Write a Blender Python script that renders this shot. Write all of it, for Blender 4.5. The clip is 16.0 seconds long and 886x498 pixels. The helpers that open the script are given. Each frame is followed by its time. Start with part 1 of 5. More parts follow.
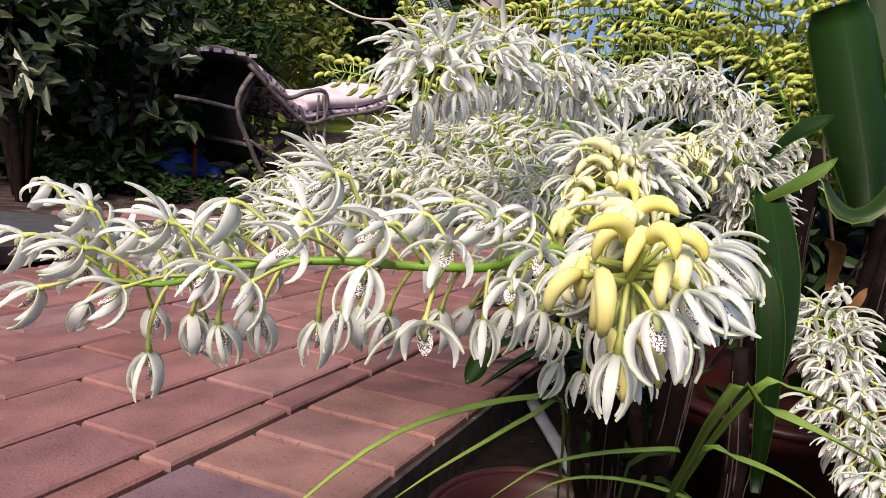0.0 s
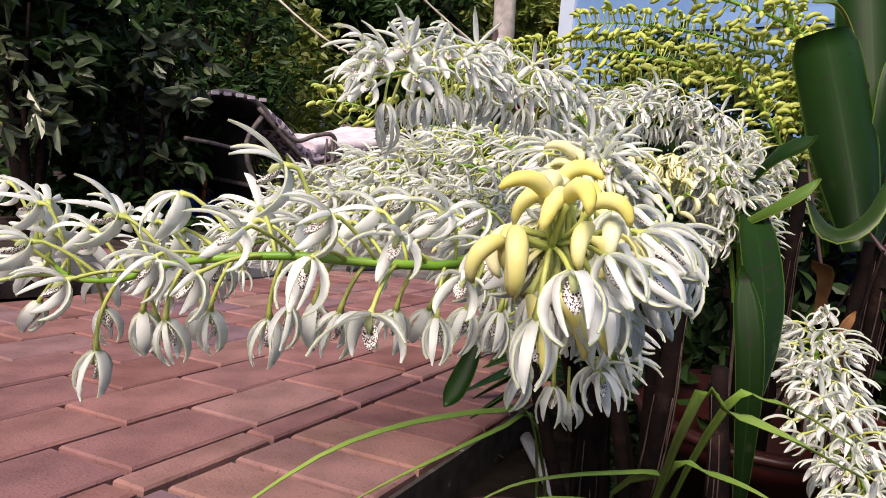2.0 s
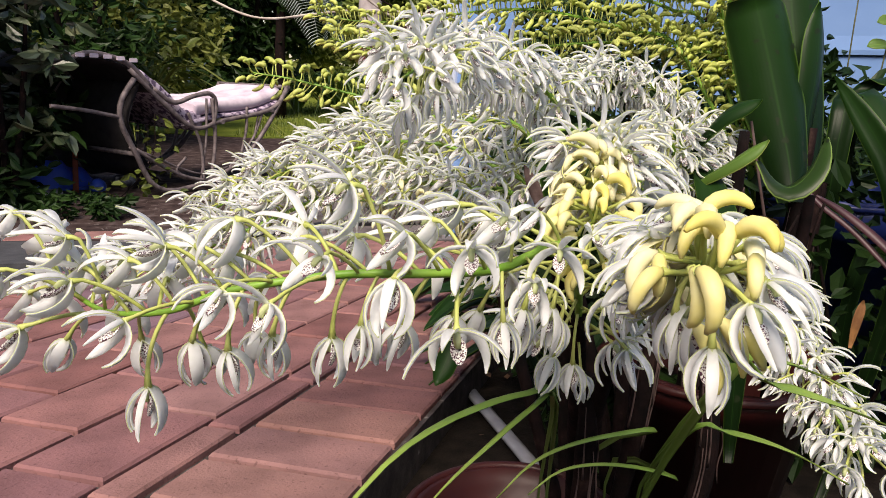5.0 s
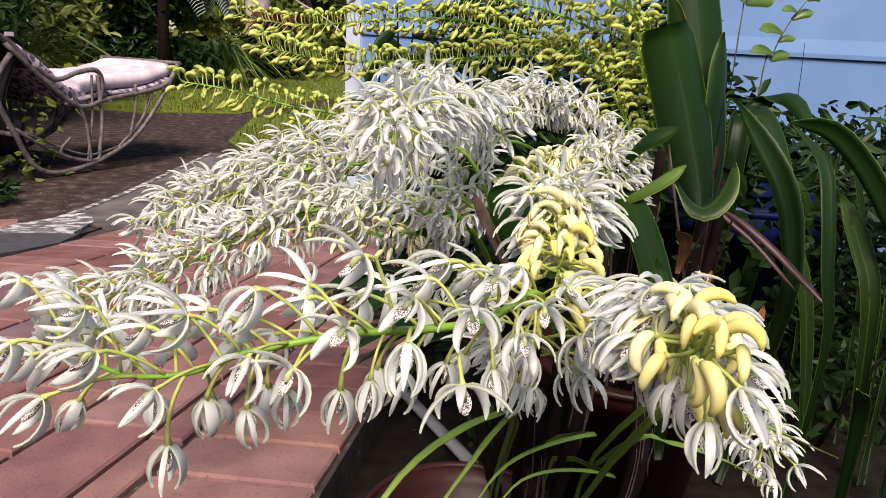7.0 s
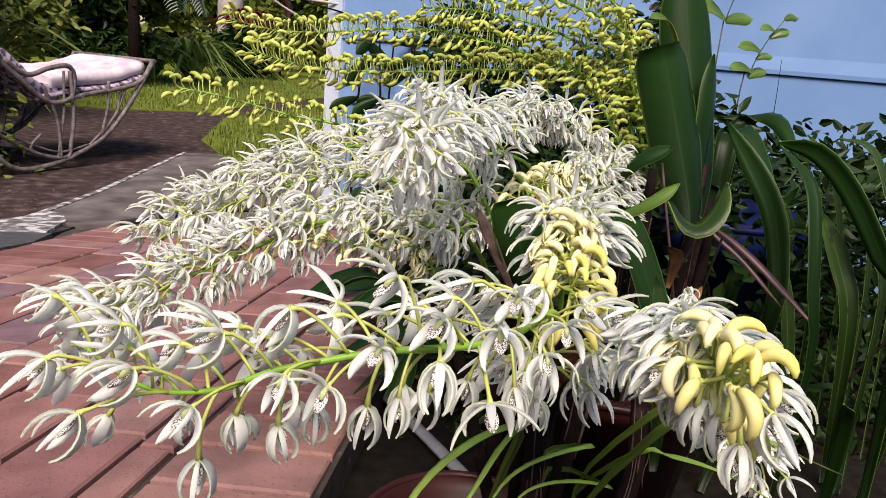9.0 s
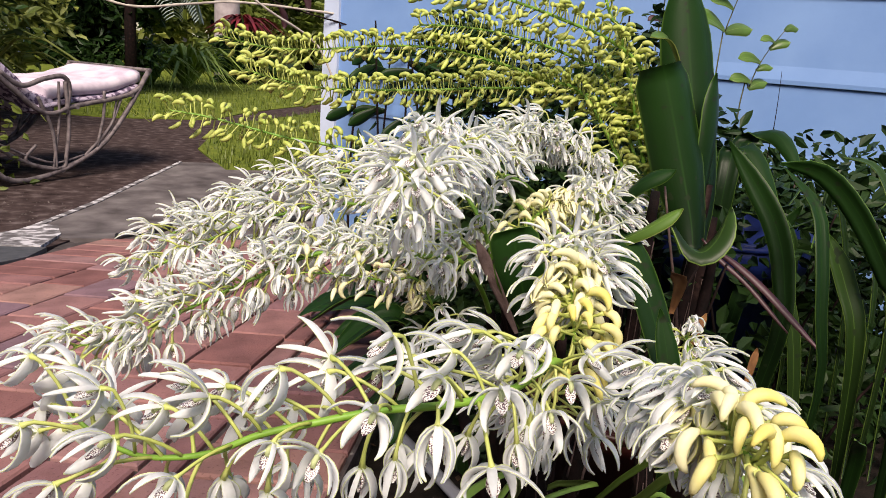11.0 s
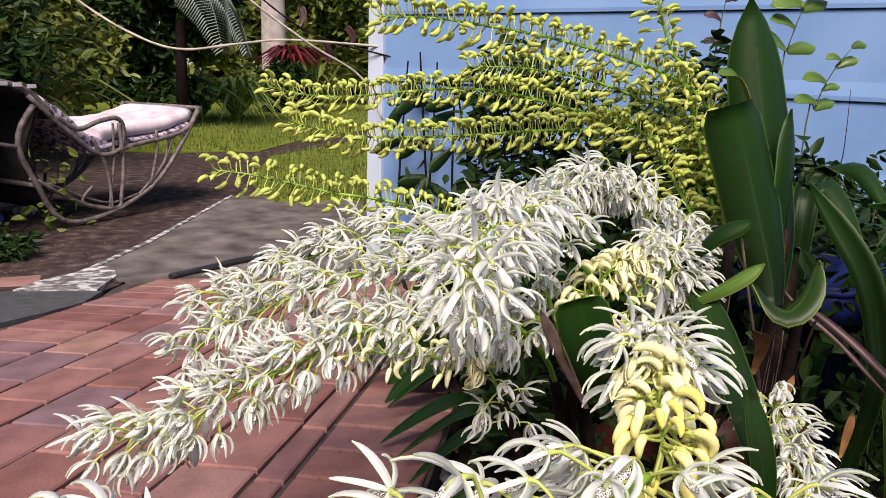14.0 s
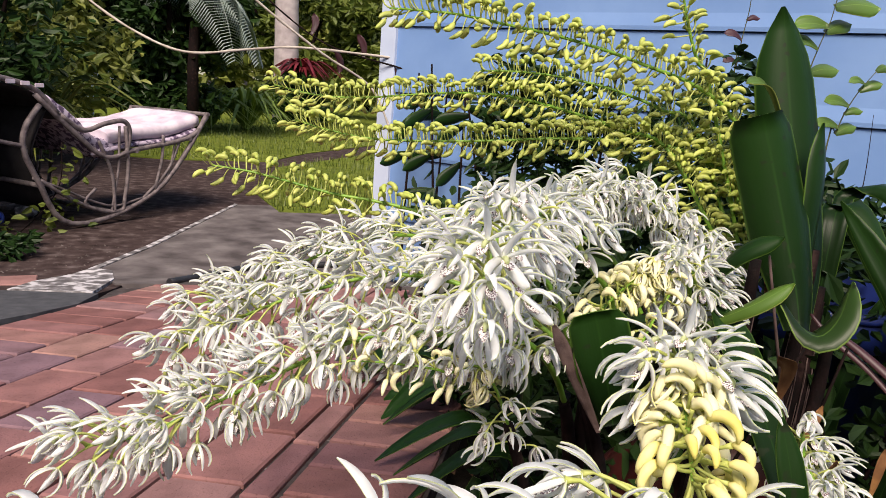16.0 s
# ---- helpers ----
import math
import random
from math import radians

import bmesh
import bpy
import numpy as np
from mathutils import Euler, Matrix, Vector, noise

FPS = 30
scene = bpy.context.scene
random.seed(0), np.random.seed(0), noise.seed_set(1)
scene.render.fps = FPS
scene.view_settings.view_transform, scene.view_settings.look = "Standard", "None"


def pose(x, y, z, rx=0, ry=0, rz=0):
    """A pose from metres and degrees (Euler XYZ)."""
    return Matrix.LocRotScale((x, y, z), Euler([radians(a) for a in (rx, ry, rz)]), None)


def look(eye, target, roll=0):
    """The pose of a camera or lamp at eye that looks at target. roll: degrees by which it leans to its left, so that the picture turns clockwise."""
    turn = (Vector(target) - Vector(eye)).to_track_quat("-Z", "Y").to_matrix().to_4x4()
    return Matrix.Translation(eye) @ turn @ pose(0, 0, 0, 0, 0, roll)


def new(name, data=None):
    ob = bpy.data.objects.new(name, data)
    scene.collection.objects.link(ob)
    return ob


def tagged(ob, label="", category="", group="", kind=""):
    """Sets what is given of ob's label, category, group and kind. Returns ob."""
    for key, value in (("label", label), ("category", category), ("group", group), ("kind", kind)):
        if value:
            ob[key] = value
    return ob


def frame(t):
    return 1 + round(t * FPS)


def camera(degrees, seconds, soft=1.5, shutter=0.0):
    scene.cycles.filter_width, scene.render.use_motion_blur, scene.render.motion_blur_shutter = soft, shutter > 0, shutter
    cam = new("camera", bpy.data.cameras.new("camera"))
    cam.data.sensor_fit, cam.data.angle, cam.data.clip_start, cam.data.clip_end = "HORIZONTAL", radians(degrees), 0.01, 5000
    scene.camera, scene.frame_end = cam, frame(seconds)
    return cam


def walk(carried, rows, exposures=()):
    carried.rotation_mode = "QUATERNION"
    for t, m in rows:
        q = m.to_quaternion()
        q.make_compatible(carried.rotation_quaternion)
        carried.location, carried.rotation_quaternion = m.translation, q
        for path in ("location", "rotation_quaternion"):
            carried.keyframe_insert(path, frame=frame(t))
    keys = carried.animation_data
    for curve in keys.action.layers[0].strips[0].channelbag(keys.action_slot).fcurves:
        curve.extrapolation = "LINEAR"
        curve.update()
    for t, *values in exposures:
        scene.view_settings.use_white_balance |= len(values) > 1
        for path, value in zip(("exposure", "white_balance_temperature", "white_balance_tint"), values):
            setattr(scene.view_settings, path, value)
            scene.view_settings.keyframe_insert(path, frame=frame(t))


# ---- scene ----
cam = camera(61.3, 16.0, soft=0.75)
PATH = [
    (0, (0.181, 0.846, 0.658), (0.026, 2.785, 0.192), 4.12),
    (0.5, (0.195, 0.843, 0.651), (0.009, 2.786, 0.213), 3.94),
    (1, (0.201, 0.838, 0.647), (-0.007, 2.786, 0.243), 3.90),
    (1.5, (0.213, 0.844, 0.633), (0.001, 2.798, 0.263), 4.08),
    (2, (0.213, 0.852, 0.632), (0.016, 2.813, 0.289), 4.34),
    (2.5, (0.194, 0.847, 0.647), (0.036, 2.813, 0.315), 4.68),
    (3, (0.177, 0.855, 0.641), (0.06, 2.823, 0.305), 4.08),
    (5.5, (0.1, 0.852, 0.673), (0.314, 2.778, 0.179), 2.17),
    (6, (0.082, 0.854, 0.693), (0.383, 2.763, 0.18), 2.50),
    (6.5, (0.066, 0.839, 0.71), (0.437, 2.735, 0.19), 2.84),
    (7, (0.054, 0.832, 0.713), (0.471, 2.717, 0.19), 3.37),
    (7.5, (0.039, 0.829, 0.714), (0.487, 2.708, 0.194), 3.84),
    (8, (0.029, 0.828, 0.716), (0.499, 2.702, 0.201), 4.27),
    (8.5, (0.022, 0.831, 0.718), (0.511, 2.702, 0.205), 4.71),
    (9, (0.018, 0.831, 0.724), (0.517, 2.699, 0.214), 4.96),
    (11.5, (0.024, 0.868, 0.753), (0.527, 2.74, 0.26), 4.43),
    (12, (0.02, 0.876, 0.762), (0.503, 2.756, 0.279), 3.66),
    (12.5, (0.017, 0.88, 0.765), (0.468, 2.771, 0.293), 2.88),
    (13, (0.015, 0.892, 0.769), (0.434, 2.791, 0.303), 2.25),
    (13.5, (0.02, 0.906, 0.774), (0.415, 2.812, 0.315), 1.94),
    (14, (0.026, 0.919, 0.779), (0.402, 2.829, 0.318), 2.00),
    (14.5, (0.031, 0.931, 0.781), (0.399, 2.842, 0.324), 2.33),
    (15, (0.031, 0.938, 0.774), (0.397, 2.853, 0.331), 2.90),
    (15.5, (0.033, 0.95, 0.765), (0.397, 2.869, 0.335), 3.50),
    (16, (0.034, 0.966, 0.754), (0.399, 2.889, 0.343), 4.15),
]
walk(cam, [(t, look(eye, target, roll)) for t, eye, target, roll in PATH], [(0, 0.65, 7550, 15), (16, 0.65, 7550, 15)])

# ---- light ----
world = bpy.data.worlds.new("sky")
scene.world = world
world.use_nodes = True
wn = world.node_tree.nodes
sky = wn.new("ShaderNodeTexSky")
sky.sky_type, sky.sun_disc = "NISHITA", False
sky.sun_elevation, sky.sun_rotation = radians(49), radians(200)
world.node_tree.links.new(sky.outputs[0], wn["Background"].inputs[0])
wn["Background"].inputs[1].default_value = 0.105
sun = new("sun", bpy.data.lights.new("sun", "SUN"))
sun.data.energy, sun.data.angle, sun.data.color = 3.6, radians(26), (1, 0.955, 0.89)
sun.matrix_world = look((-0.9, -2.9, 3.5), (0, 0, 0))


# ---- materials ----
def nodes_of(name):
    m = bpy.data.materials.new(name)
    m.use_nodes = True
    nt = m.node_tree
    return m, nt, nt.nodes["Principled BSDF"]


def ramp_node(nt, stops):
    r = nt.nodes.new("ShaderNodeValToRGB")
    while len(r.color_ramp.elements) < len(stops):
        r.color_ramp.elements.new(0.5)
    for e, (p, c) in zip(r.color_ramp.elements, stops):
        e.position, e.color = p, (*c, 1)
    return r


def mat(name, stops, scale=30, rough=0.6, bump=0.15, detail=6, fine=0, spec=0.4, metal=0.0, translucent=0.0, vary=0.0, coords="Object"):
    """Noise between colour stops, fine relief, an optional difference from piece to piece."""
    m, nt, bs = nodes_of(name)
    L = nt.links.new
    tc = nt.nodes.new("ShaderNodeTexCoord")
    n1 = nt.nodes.new("ShaderNodeTexNoise")
    n1.inputs["Scale"].default_value, n1.inputs["Detail"].default_value = scale, detail
    L(tc.outputs[coords], n1.inputs["Vector"])
    r = ramp_node(nt, stops)
    L(n1.outputs["Fac"], r.inputs[0])
    col = r.outputs[0]
    if vary:
        info = nt.nodes.new("ShaderNodeObjectInfo")
        hs = nt.nodes.new("ShaderNodeHueSaturation")
        mr = nt.nodes.new("ShaderNodeMapRange")
        mr.inputs[3].default_value, mr.inputs[4].default_value = 1 - vary, 1 + vary
        L(info.outputs["Random"], mr.inputs[0])
        L(mr.outputs[0], hs.inputs["Value"])
        L(col, hs.inputs["Color"])
        col = hs.outputs[0]
    L(col, bs.inputs["Base Color"])
    bs.inputs["Roughness"].default_value = rough
    bs.inputs["Specular IOR Level"].default_value = spec
    bs.inputs["Metallic"].default_value = metal
    if bump:
        n2 = nt.nodes.new("ShaderNodeTexNoise")
        n2.inputs["Scale"].default_value, n2.inputs["Detail"].default_value = fine or scale * 6, 5
        L(tc.outputs[coords], n2.inputs["Vector"])
        b = nt.nodes.new("ShaderNodeBump")
        b.inputs["Strength"].default_value, b.inputs["Distance"].default_value = bump, 0.002
        L(n2.outputs["Fac"], b.inputs["Height"])
        L(b.outputs[0], bs.inputs["Normal"])
    if translucent:
        tr = nt.nodes.new("ShaderNodeBsdfTranslucent")
        mx = nt.nodes.new("ShaderNodeMixShader")
        mx.inputs[0].default_value = translucent
        L(col, tr.inputs[0])
        L(bs.outputs[0], mx.inputs[1])
        L(tr.outputs[0], mx.inputs[2])
        L(mx.outputs[0], nt.nodes["Material Output"].inputs[0])
    return m


LIP = mat("spotted lip", [(0.50, (0.86, 0.84, 0.80)), (0.54, (0.10, 0.035, 0.06))], 1500, 0.5, 0, detail=2)
PEDICEL = mat("pedicel", [(0.3, (0.36, 0.42, 0.08)), (0.7, (0.55, 0.58, 0.21))], 40, 0.5, 0.05, translucent=0.1)
STEM = mat("stem", [(0.3, (0.10, 0.24, 0.02)), (0.7, (0.20, 0.36, 0.05))], 25, 0.45, 0.1)
BUD_Y = mat("yellow bud", [(0.3, (0.79, 0.70, 0.16)), (0.7, (0.89, 0.84, 0.46))], 60, 0.5, 0.05, translucent=0.25, vary=0.1, spec=0.25)
BUD_G = mat("green-yellow bud", [(0.3, (0.30, 0.40, 0.06)), (0.7, (0.58, 0.60, 0.18))], 50, 0.45, 0.05, translucent=0.12, vary=0.15)
# dark cane bark, lowered to near black to hold the shade under the plants
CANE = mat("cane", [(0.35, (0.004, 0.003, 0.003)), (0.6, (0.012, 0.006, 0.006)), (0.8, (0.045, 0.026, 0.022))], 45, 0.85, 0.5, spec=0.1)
PAVER = mat("brick paver", [(0.3, (0.56, 0.56, 0.56)), (0.52, (0.84, 0.86, 0.88)), (0.75, (1.08, 1.08, 1.08))], 11, 0.85, 0.6, fine=260, spec=0.2)
pn = PAVER.node_tree
pinfo = pn.nodes.new("ShaderNodeObjectInfo")
phue = ramp_node(pn, [(0.0, (0.212, 0.090, 0.085)), (0.25, (0.299, 0.140, 0.132)), (0.5, (0.241, 0.115, 0.122)), (0.66, (0.347, 0.175, 0.152)), (0.78, (0.212, 0.125, 0.152)), (0.88, (0.332, 0.180, 0.157)), (1.0, (0.289, 0.140, 0.141))])
pn.links.new(pinfo.outputs["Random"], phue.inputs[0])
pmix = pn.nodes.new("ShaderNodeMix")
pmix.data_type, pmix.blend_type = "RGBA", "MULTIPLY"
pmix.inputs["Factor"].default_value = 1.0
pbs = pn.nodes["Principled BSDF"]
pn.links.new(pbs.inputs["Base Color"].links[0].from_socket, pmix.inputs["A"])
pn.links.new(phue.outputs[0], pmix.inputs["B"])
psp = pn.nodes.new("ShaderNodeTexNoise")
psp.inputs["Scale"].default_value, psp.inputs["Detail"].default_value = 160, 3
ptc = pn.nodes.new("ShaderNodeTexCoord")
pn.links.new(ptc.outputs["Object"], psp.inputs["Vector"])
pdk = ramp_node(pn, [(0.30, (0.45, 0.42, 0.42)), (0.40, (1, 1, 1)), (0.68, (1, 1, 1)), (0.76, (1.3, 1.3, 1.3))])
pn.links.new(psp.outputs["Fac"], pdk.inputs[0])
pmx2 = pn.nodes.new("ShaderNodeMix")
pmx2.data_type, pmx2.blend_type = "RGBA", "MULTIPLY"
pmx2.inputs["Factor"].default_value = 0.7
pn.links.new(pmix.outputs["Result"], pmx2.inputs["A"])
pn.links.new(pdk.outputs[0], pmx2.inputs["B"])
pn.links.new(pmx2.outputs["Result"], pbs.inputs["Base Color"])
JOINT = mat("joint sand", [(0.3, (0.022, 0.016, 0.016)), (0.66, (0.07, 0.055, 0.055)), (0.76, (0.34, 0.31, 0.30))], 40, 0.95, 0.5)
SLAB = mat("concrete", [(0.32, (0.060, 0.050, 0.051)), (0.5, (0.112, 0.096, 0.098)), (0.7, (0.175, 0.155, 0.155))], 7, 0.9, 0.4, fine=120, spec=0.2)
SOIL = mat("soil", [(0.3, (0.022, 0.014, 0.014)), (0.54, (0.056, 0.038, 0.037)), (0.78, (0.14, 0.11, 0.11))], 16, 0.95, 0.9, fine=90, spec=0.1)
# soil colour takes in the shade under the planting
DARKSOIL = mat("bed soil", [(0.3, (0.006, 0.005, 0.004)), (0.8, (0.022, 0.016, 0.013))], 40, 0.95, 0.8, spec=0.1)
LAWN = mat("lawn", [(0.3, (0.075, 0.108, 0.014)), (0.7, (0.15, 0.178, 0.03))], 6, 0.9, 0.6, fine=200, spec=0.1)
BLUE = mat("blue paint", [(0.35, (0.130, 0.245, 0.49)), (0.7, (0.168, 0.295, 0.55))], 5, 0.55, 0.1, fine=90)
WHITEPAINT = mat("white paint", [(0.3, (0.42, 0.50, 0.66)), (0.7, (0.52, 0.59, 0.74))], 6, 0.5, 0.1)
WICKER = mat("weathered cane", [(0.3, (0.07, 0.055, 0.06)), (0.7, (0.22, 0.18, 0.185))], 40, 0.6, 0.3)
CUSHION = mat("cushion", [(0.35, (0.46, 0.38, 0.47)), (0.6, (0.66, 0.58, 0.65))], 12, 0.9, 0.3, fine=400, spec=0.1)
CUSHION_P = mat("patterned cushion", [(0.44, (0.10, 0.07, 0.12)), (0.54, (0.50, 0.42, 0.52))], 45, 0.9, 0.3, spec=0.1)
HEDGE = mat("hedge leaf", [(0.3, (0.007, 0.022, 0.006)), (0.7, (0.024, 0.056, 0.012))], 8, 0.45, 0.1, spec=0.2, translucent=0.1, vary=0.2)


# ---- mesh helpers ----
def part(name, bm, material, parent=None, label=""):
    me = bpy.data.meshes.new(name)
    bm.to_mesh(me)
    bm.free()
    for m in (material if isinstance(material, (list, tuple)) else [material]):
        me.materials.append(m)
    ob = new(name, me)
    if parent:
        ob.parent = parent
    return tagged(ob, label)


def smooth(bm):
    for f in bm.faces:
        f.smooth = True
    return bm


def box(bm, lo, hi, m=0, bev=0.0):
    r = bmesh.ops.create_cube(bm, size=1)
    vs = r["verts"]
    for v in vs:
        v.co = [lo[i] + (v.co[i] + 0.5) * (hi[i] - lo[i]) for i in range(3)]
    fs = {f for v in vs for f in v.link_faces}
    for f in fs:
        f.material_index = m
    if bev:
        es = {e for v in vs for e in v.link_edges}
        for f in bmesh.ops.bevel(bm, geom=list(es), offset=bev, segments=2, affect="EDGES")["faces"]:
            f.material_index = m
    return bm


def spline(pts, n):
    """Catmull-Rom through the points, n samples evenly by parameter."""
    P = [Vector(p) for p in pts]
    P = [2 * P[0] - P[1]] + P + [2 * P[-1] - P[-2]]
    out = []
    for k in range(n):
        u = k / (n - 1) * (len(P) - 3)
        i = min(int(u), len(P) - 4)
        t = u - i
        a, b, c, d = P[i:i + 4]
        out.append(0.5 * (2 * b + (c - a) * t + (2 * a - 5 * b + 4 * c - d) * t * t + (3 * b - a - 3 * c + d) * t ** 3))
    return out


def tube(bm, pts, radii, sides=6, m=0, caps=True, flat=1.0):
    """A swept tube; radii a number or one per point."""
    n = len(pts)
    pts = [Vector(p) for p in pts]
    if not isinstance(radii, (list, tuple)):
        radii = [radii] * n
    up = Vector((0.3, 0.2, 1)).normalized()
    rings = []
    for i, p in enumerate(pts):
        d = (pts[min(i + 1, n - 1)] - pts[max(i - 1, 0)]).normalized()
        s = d.cross(up)
        if s.length < 1e-3:
            s = d.orthogonal()
        s.normalize()
        up = s.cross(d).normalized()
        rings.append([bm.verts.new(p + radii[i] * (math.cos(a) * s + flat * math.sin(a) * up)) for a in [2 * math.pi * k / sides for k in range(sides)]])
    for a, b in zip(rings, rings[1:]):
        for k in range(sides):
            f = bm.faces.new((a[k], a[(k + 1) % sides], b[(k + 1) % sides], b[k]))
            f.material_index, f.smooth = m, True
    if caps:
        for ring in (rings[0][::-1], rings[-1]):
            f = bm.faces.new(ring)
            f.material_index = m
    return bm


def blade(bm, mid, sides, widths, cup=0.0, thick=0.0006, m=0, cols=5, wave=0.0):
    """A leaf or petal with a crisp rim: centre line, sideways directions, half widths, cupped in section."""
    n = len(mid)
    uv = bm.loops.layers.uv.verify()
    top, low = [], []
    for i in range(n):
        p = Vector(mid[i])
        d = (Vector(mid[min(i + 1, n - 1)]) - Vector(mid[max(i - 1, 0)])).normalized()
        s = Vector(sides[i] if isinstance(sides, list) else sides)
        s = (s - s.dot(d) * d).normalized()
        nn = s.cross(d).normalized()
        w = widths[i]
        a, b = [], []
        for c in range(cols):
            q = -1 + 2 * c / (cols - 1)
            o = p + q * w * s + (cup * w * (0.6 * abs(q) + 0.4 * q * q) + wave * w * math.sin(i * 1.3 + 2 * q)) * nn
            e = thick * (1 - 0.6 * q * q)
            a.append(bm.verts.new(o + e * nn))
            b.append(bm.verts.new(o - e * nn))
        top.append(a)
        low.append(b)
    for i in range(n - 1):
        for c in range(cols - 1):
            f = bm.faces.new((top[i][c], top[i + 1][c], top[i + 1][c + 1], top[i][c + 1]))
            g = bm.faces.new((low[i][c], low[i][c + 1], low[i + 1][c + 1], low[i + 1][c]))
            f.smooth = g.smooth = True
            f.material_index = g.material_index = m
            for face, order in ((f, ((i, c), (i + 1, c), (i + 1, c + 1), (i, c + 1))), (g, ((i, c), (i, c + 1), (i + 1, c + 1), (i + 1, c)))):
                for loop, (a, k) in zip(face.loops, order):
                    loop[uv].uv = (k / (cols - 1), a / (n - 1))
        for c, flip in ((0, False), (cols - 1, True)):
            vs = [top[i][c], low[i][c], low[i + 1][c], top[i + 1][c]]
            bm.faces.new(vs[::-1] if flip else vs).material_index = m
    for i, flip in ((0, True), (n - 1, False)):
        vs = top[i] + low[i][::-1]
        bm.faces.new(vs[::-1] if flip else vs).material_index = m
    return bm


def uvmat(name, lengthwise, rough=0.5, across=None, translucent=0.0, vary=0.0, spec=0.4, spots=None, grain=80, bump=0.1):
    """Colour along a leaf from base to tip, with an optional rim and midrib, streaks and spots."""
    m, nt, bs = nodes_of(name)
    L = nt.links.new
    uvn = nt.nodes.new("ShaderNodeTexCoord")
    sep = nt.nodes.new("ShaderNodeSeparateXYZ")
    L(uvn.outputs["UV"], sep.inputs[0])
    r = ramp_node(nt, lengthwise)
    L(sep.outputs["Y"], r.inputs[0])
    col = r.outputs[0]

    def blend(fac, colour, mode="MIX"):
        mx = nt.nodes.new("ShaderNodeMix")
        mx.data_type, mx.blend_type = "RGBA", mode
        L(fac, mx.inputs["Factor"])
        L(col, mx.inputs["A"])
        if isinstance(colour, tuple):
            mx.inputs["B"].default_value = (*colour, 1)
        else:
            L(colour, mx.inputs["B"])
        return mx.outputs["Result"]

    no = nt.nodes.new("ShaderNodeTexNoise")
    no.inputs["Scale"].default_value, no.inputs["Detail"].default_value = grain, 4
    L(uvn.outputs["Object"], no.inputs["Vector"])
    gr = ramp_node(nt, [(0.3, (0.88, 0.89, 0.87)), (0.7, (1.0, 1.0, 1.0))])
    L(no.outputs["Fac"], gr.inputs[0])
    one = nt.nodes.new("ShaderNodeValue")
    one.outputs[0].default_value = 1.0
    col = blend(one.outputs[0], gr.outputs[0], "MULTIPLY")
    if across:
        rim, rib = across
        ar = ramp_node(nt, [(0.0, (1, 1, 1)), (0.035, (0, 0, 0)), (0.965, (0, 0, 0)), (1.0, (1, 1, 1))])
        L(sep.outputs["X"], ar.inputs[0])
        col = blend(ar.outputs[0], rim)
        ab = ramp_node(nt, [(0.47, (0, 0, 0)), (0.495, (0.7, 0.7, 0.7)), (0.505, (0.7, 0.7, 0.7)), (0.53, (0, 0, 0))])
        L(sep.outputs["X"], ab.inputs[0])
        col = blend(ab.outputs[0], rib)
    if spots:
        sn = nt.nodes.new("ShaderNodeTexNoise")
        sn.inputs["Scale"].default_value, sn.inputs["Detail"].default_value = spots[1], 1
        L(uvn.outputs["Object"], sn.inputs["Vector"])
        sr = ramp_node(nt, [(0.66, (0, 0, 0)), (0.70, (1, 1, 1))])
        L(sn.outputs["Fac"], sr.inputs[0])
        col = blend(sr.outputs[0], spots[0])
    if vary:
        info = nt.nodes.new("ShaderNodeObjectInfo")
        hs = nt.nodes.new("ShaderNodeHueSaturation")
        mr = nt.nodes.new("ShaderNodeMapRange")
        mr.inputs[3].default_value, mr.inputs[4].default_value = 1 - vary, 1 + vary
        L(info.outputs["Random"], mr.inputs[0])
        L(mr.outputs[0], hs.inputs["Value"])
        L(col, hs.inputs["Color"])
        col = hs.outputs[0]
    L(col, bs.inputs["Base Color"])
    bs.inputs["Roughness"].default_value = rough
    bs.inputs["Specular IOR Level"].default_value = spec
    wv = nt.nodes.new("ShaderNodeTexWave")
    wv.inputs["Scale"].default_value, wv.inputs["Distortion"].default_value = 6, 1.5
    L(uvn.outputs["UV"], wv.inputs["Vector"])
    bp = nt.nodes.new("ShaderNodeBump")
    bp.inputs["Strength"].default_value, bp.inputs["Distance"].default_value = bump * 0.35, 0.0005
    L(wv.outputs["Fac"], bp.inputs["Height"])
    L(bp.outputs[0], bs.inputs["Normal"])
    if translucent:
        tr = nt.nodes.new("ShaderNodeBsdfTranslucent")
        mx = nt.nodes.new("ShaderNodeMixShader")
        mx.inputs[0].default_value = translucent
        L(col, tr.inputs[0])
        L(bs.outputs[0], mx.inputs[1])
        L(tr.outputs[0], mx.inputs[2])
        L(mx.outputs[0], nt.nodes["Material Output"].inputs[0])
    return m


PETAL = uvmat("petal", [(0.0, (0.72, 0.78, 0.46)), (0.05, (0.90, 0.92, 0.84)), (0.14, (0.94, 0.95, 0.97)), (1.0, (0.94, 0.955, 0.985))], 0.5, translucent=0.5, vary=0.04, grain=120, bump=0.06, spec=0.25)
CREAM = uvmat("cream petal", [(0.0, (0.70, 0.68, 0.22)), (0.35, (0.87, 0.82, 0.52)), (1.0, (0.90, 0.87, 0.66))], 0.5, translucent=0.2, vary=0.05, grain=120, bump=0.06)
CREAMBUD = mat("cream bud", [(0.3, (0.84, 0.79, 0.42)), (0.7, (0.92, 0.89, 0.64))], 60, 0.5, 0.05, spec=0.25, translucent=0.25, vary=0.08)
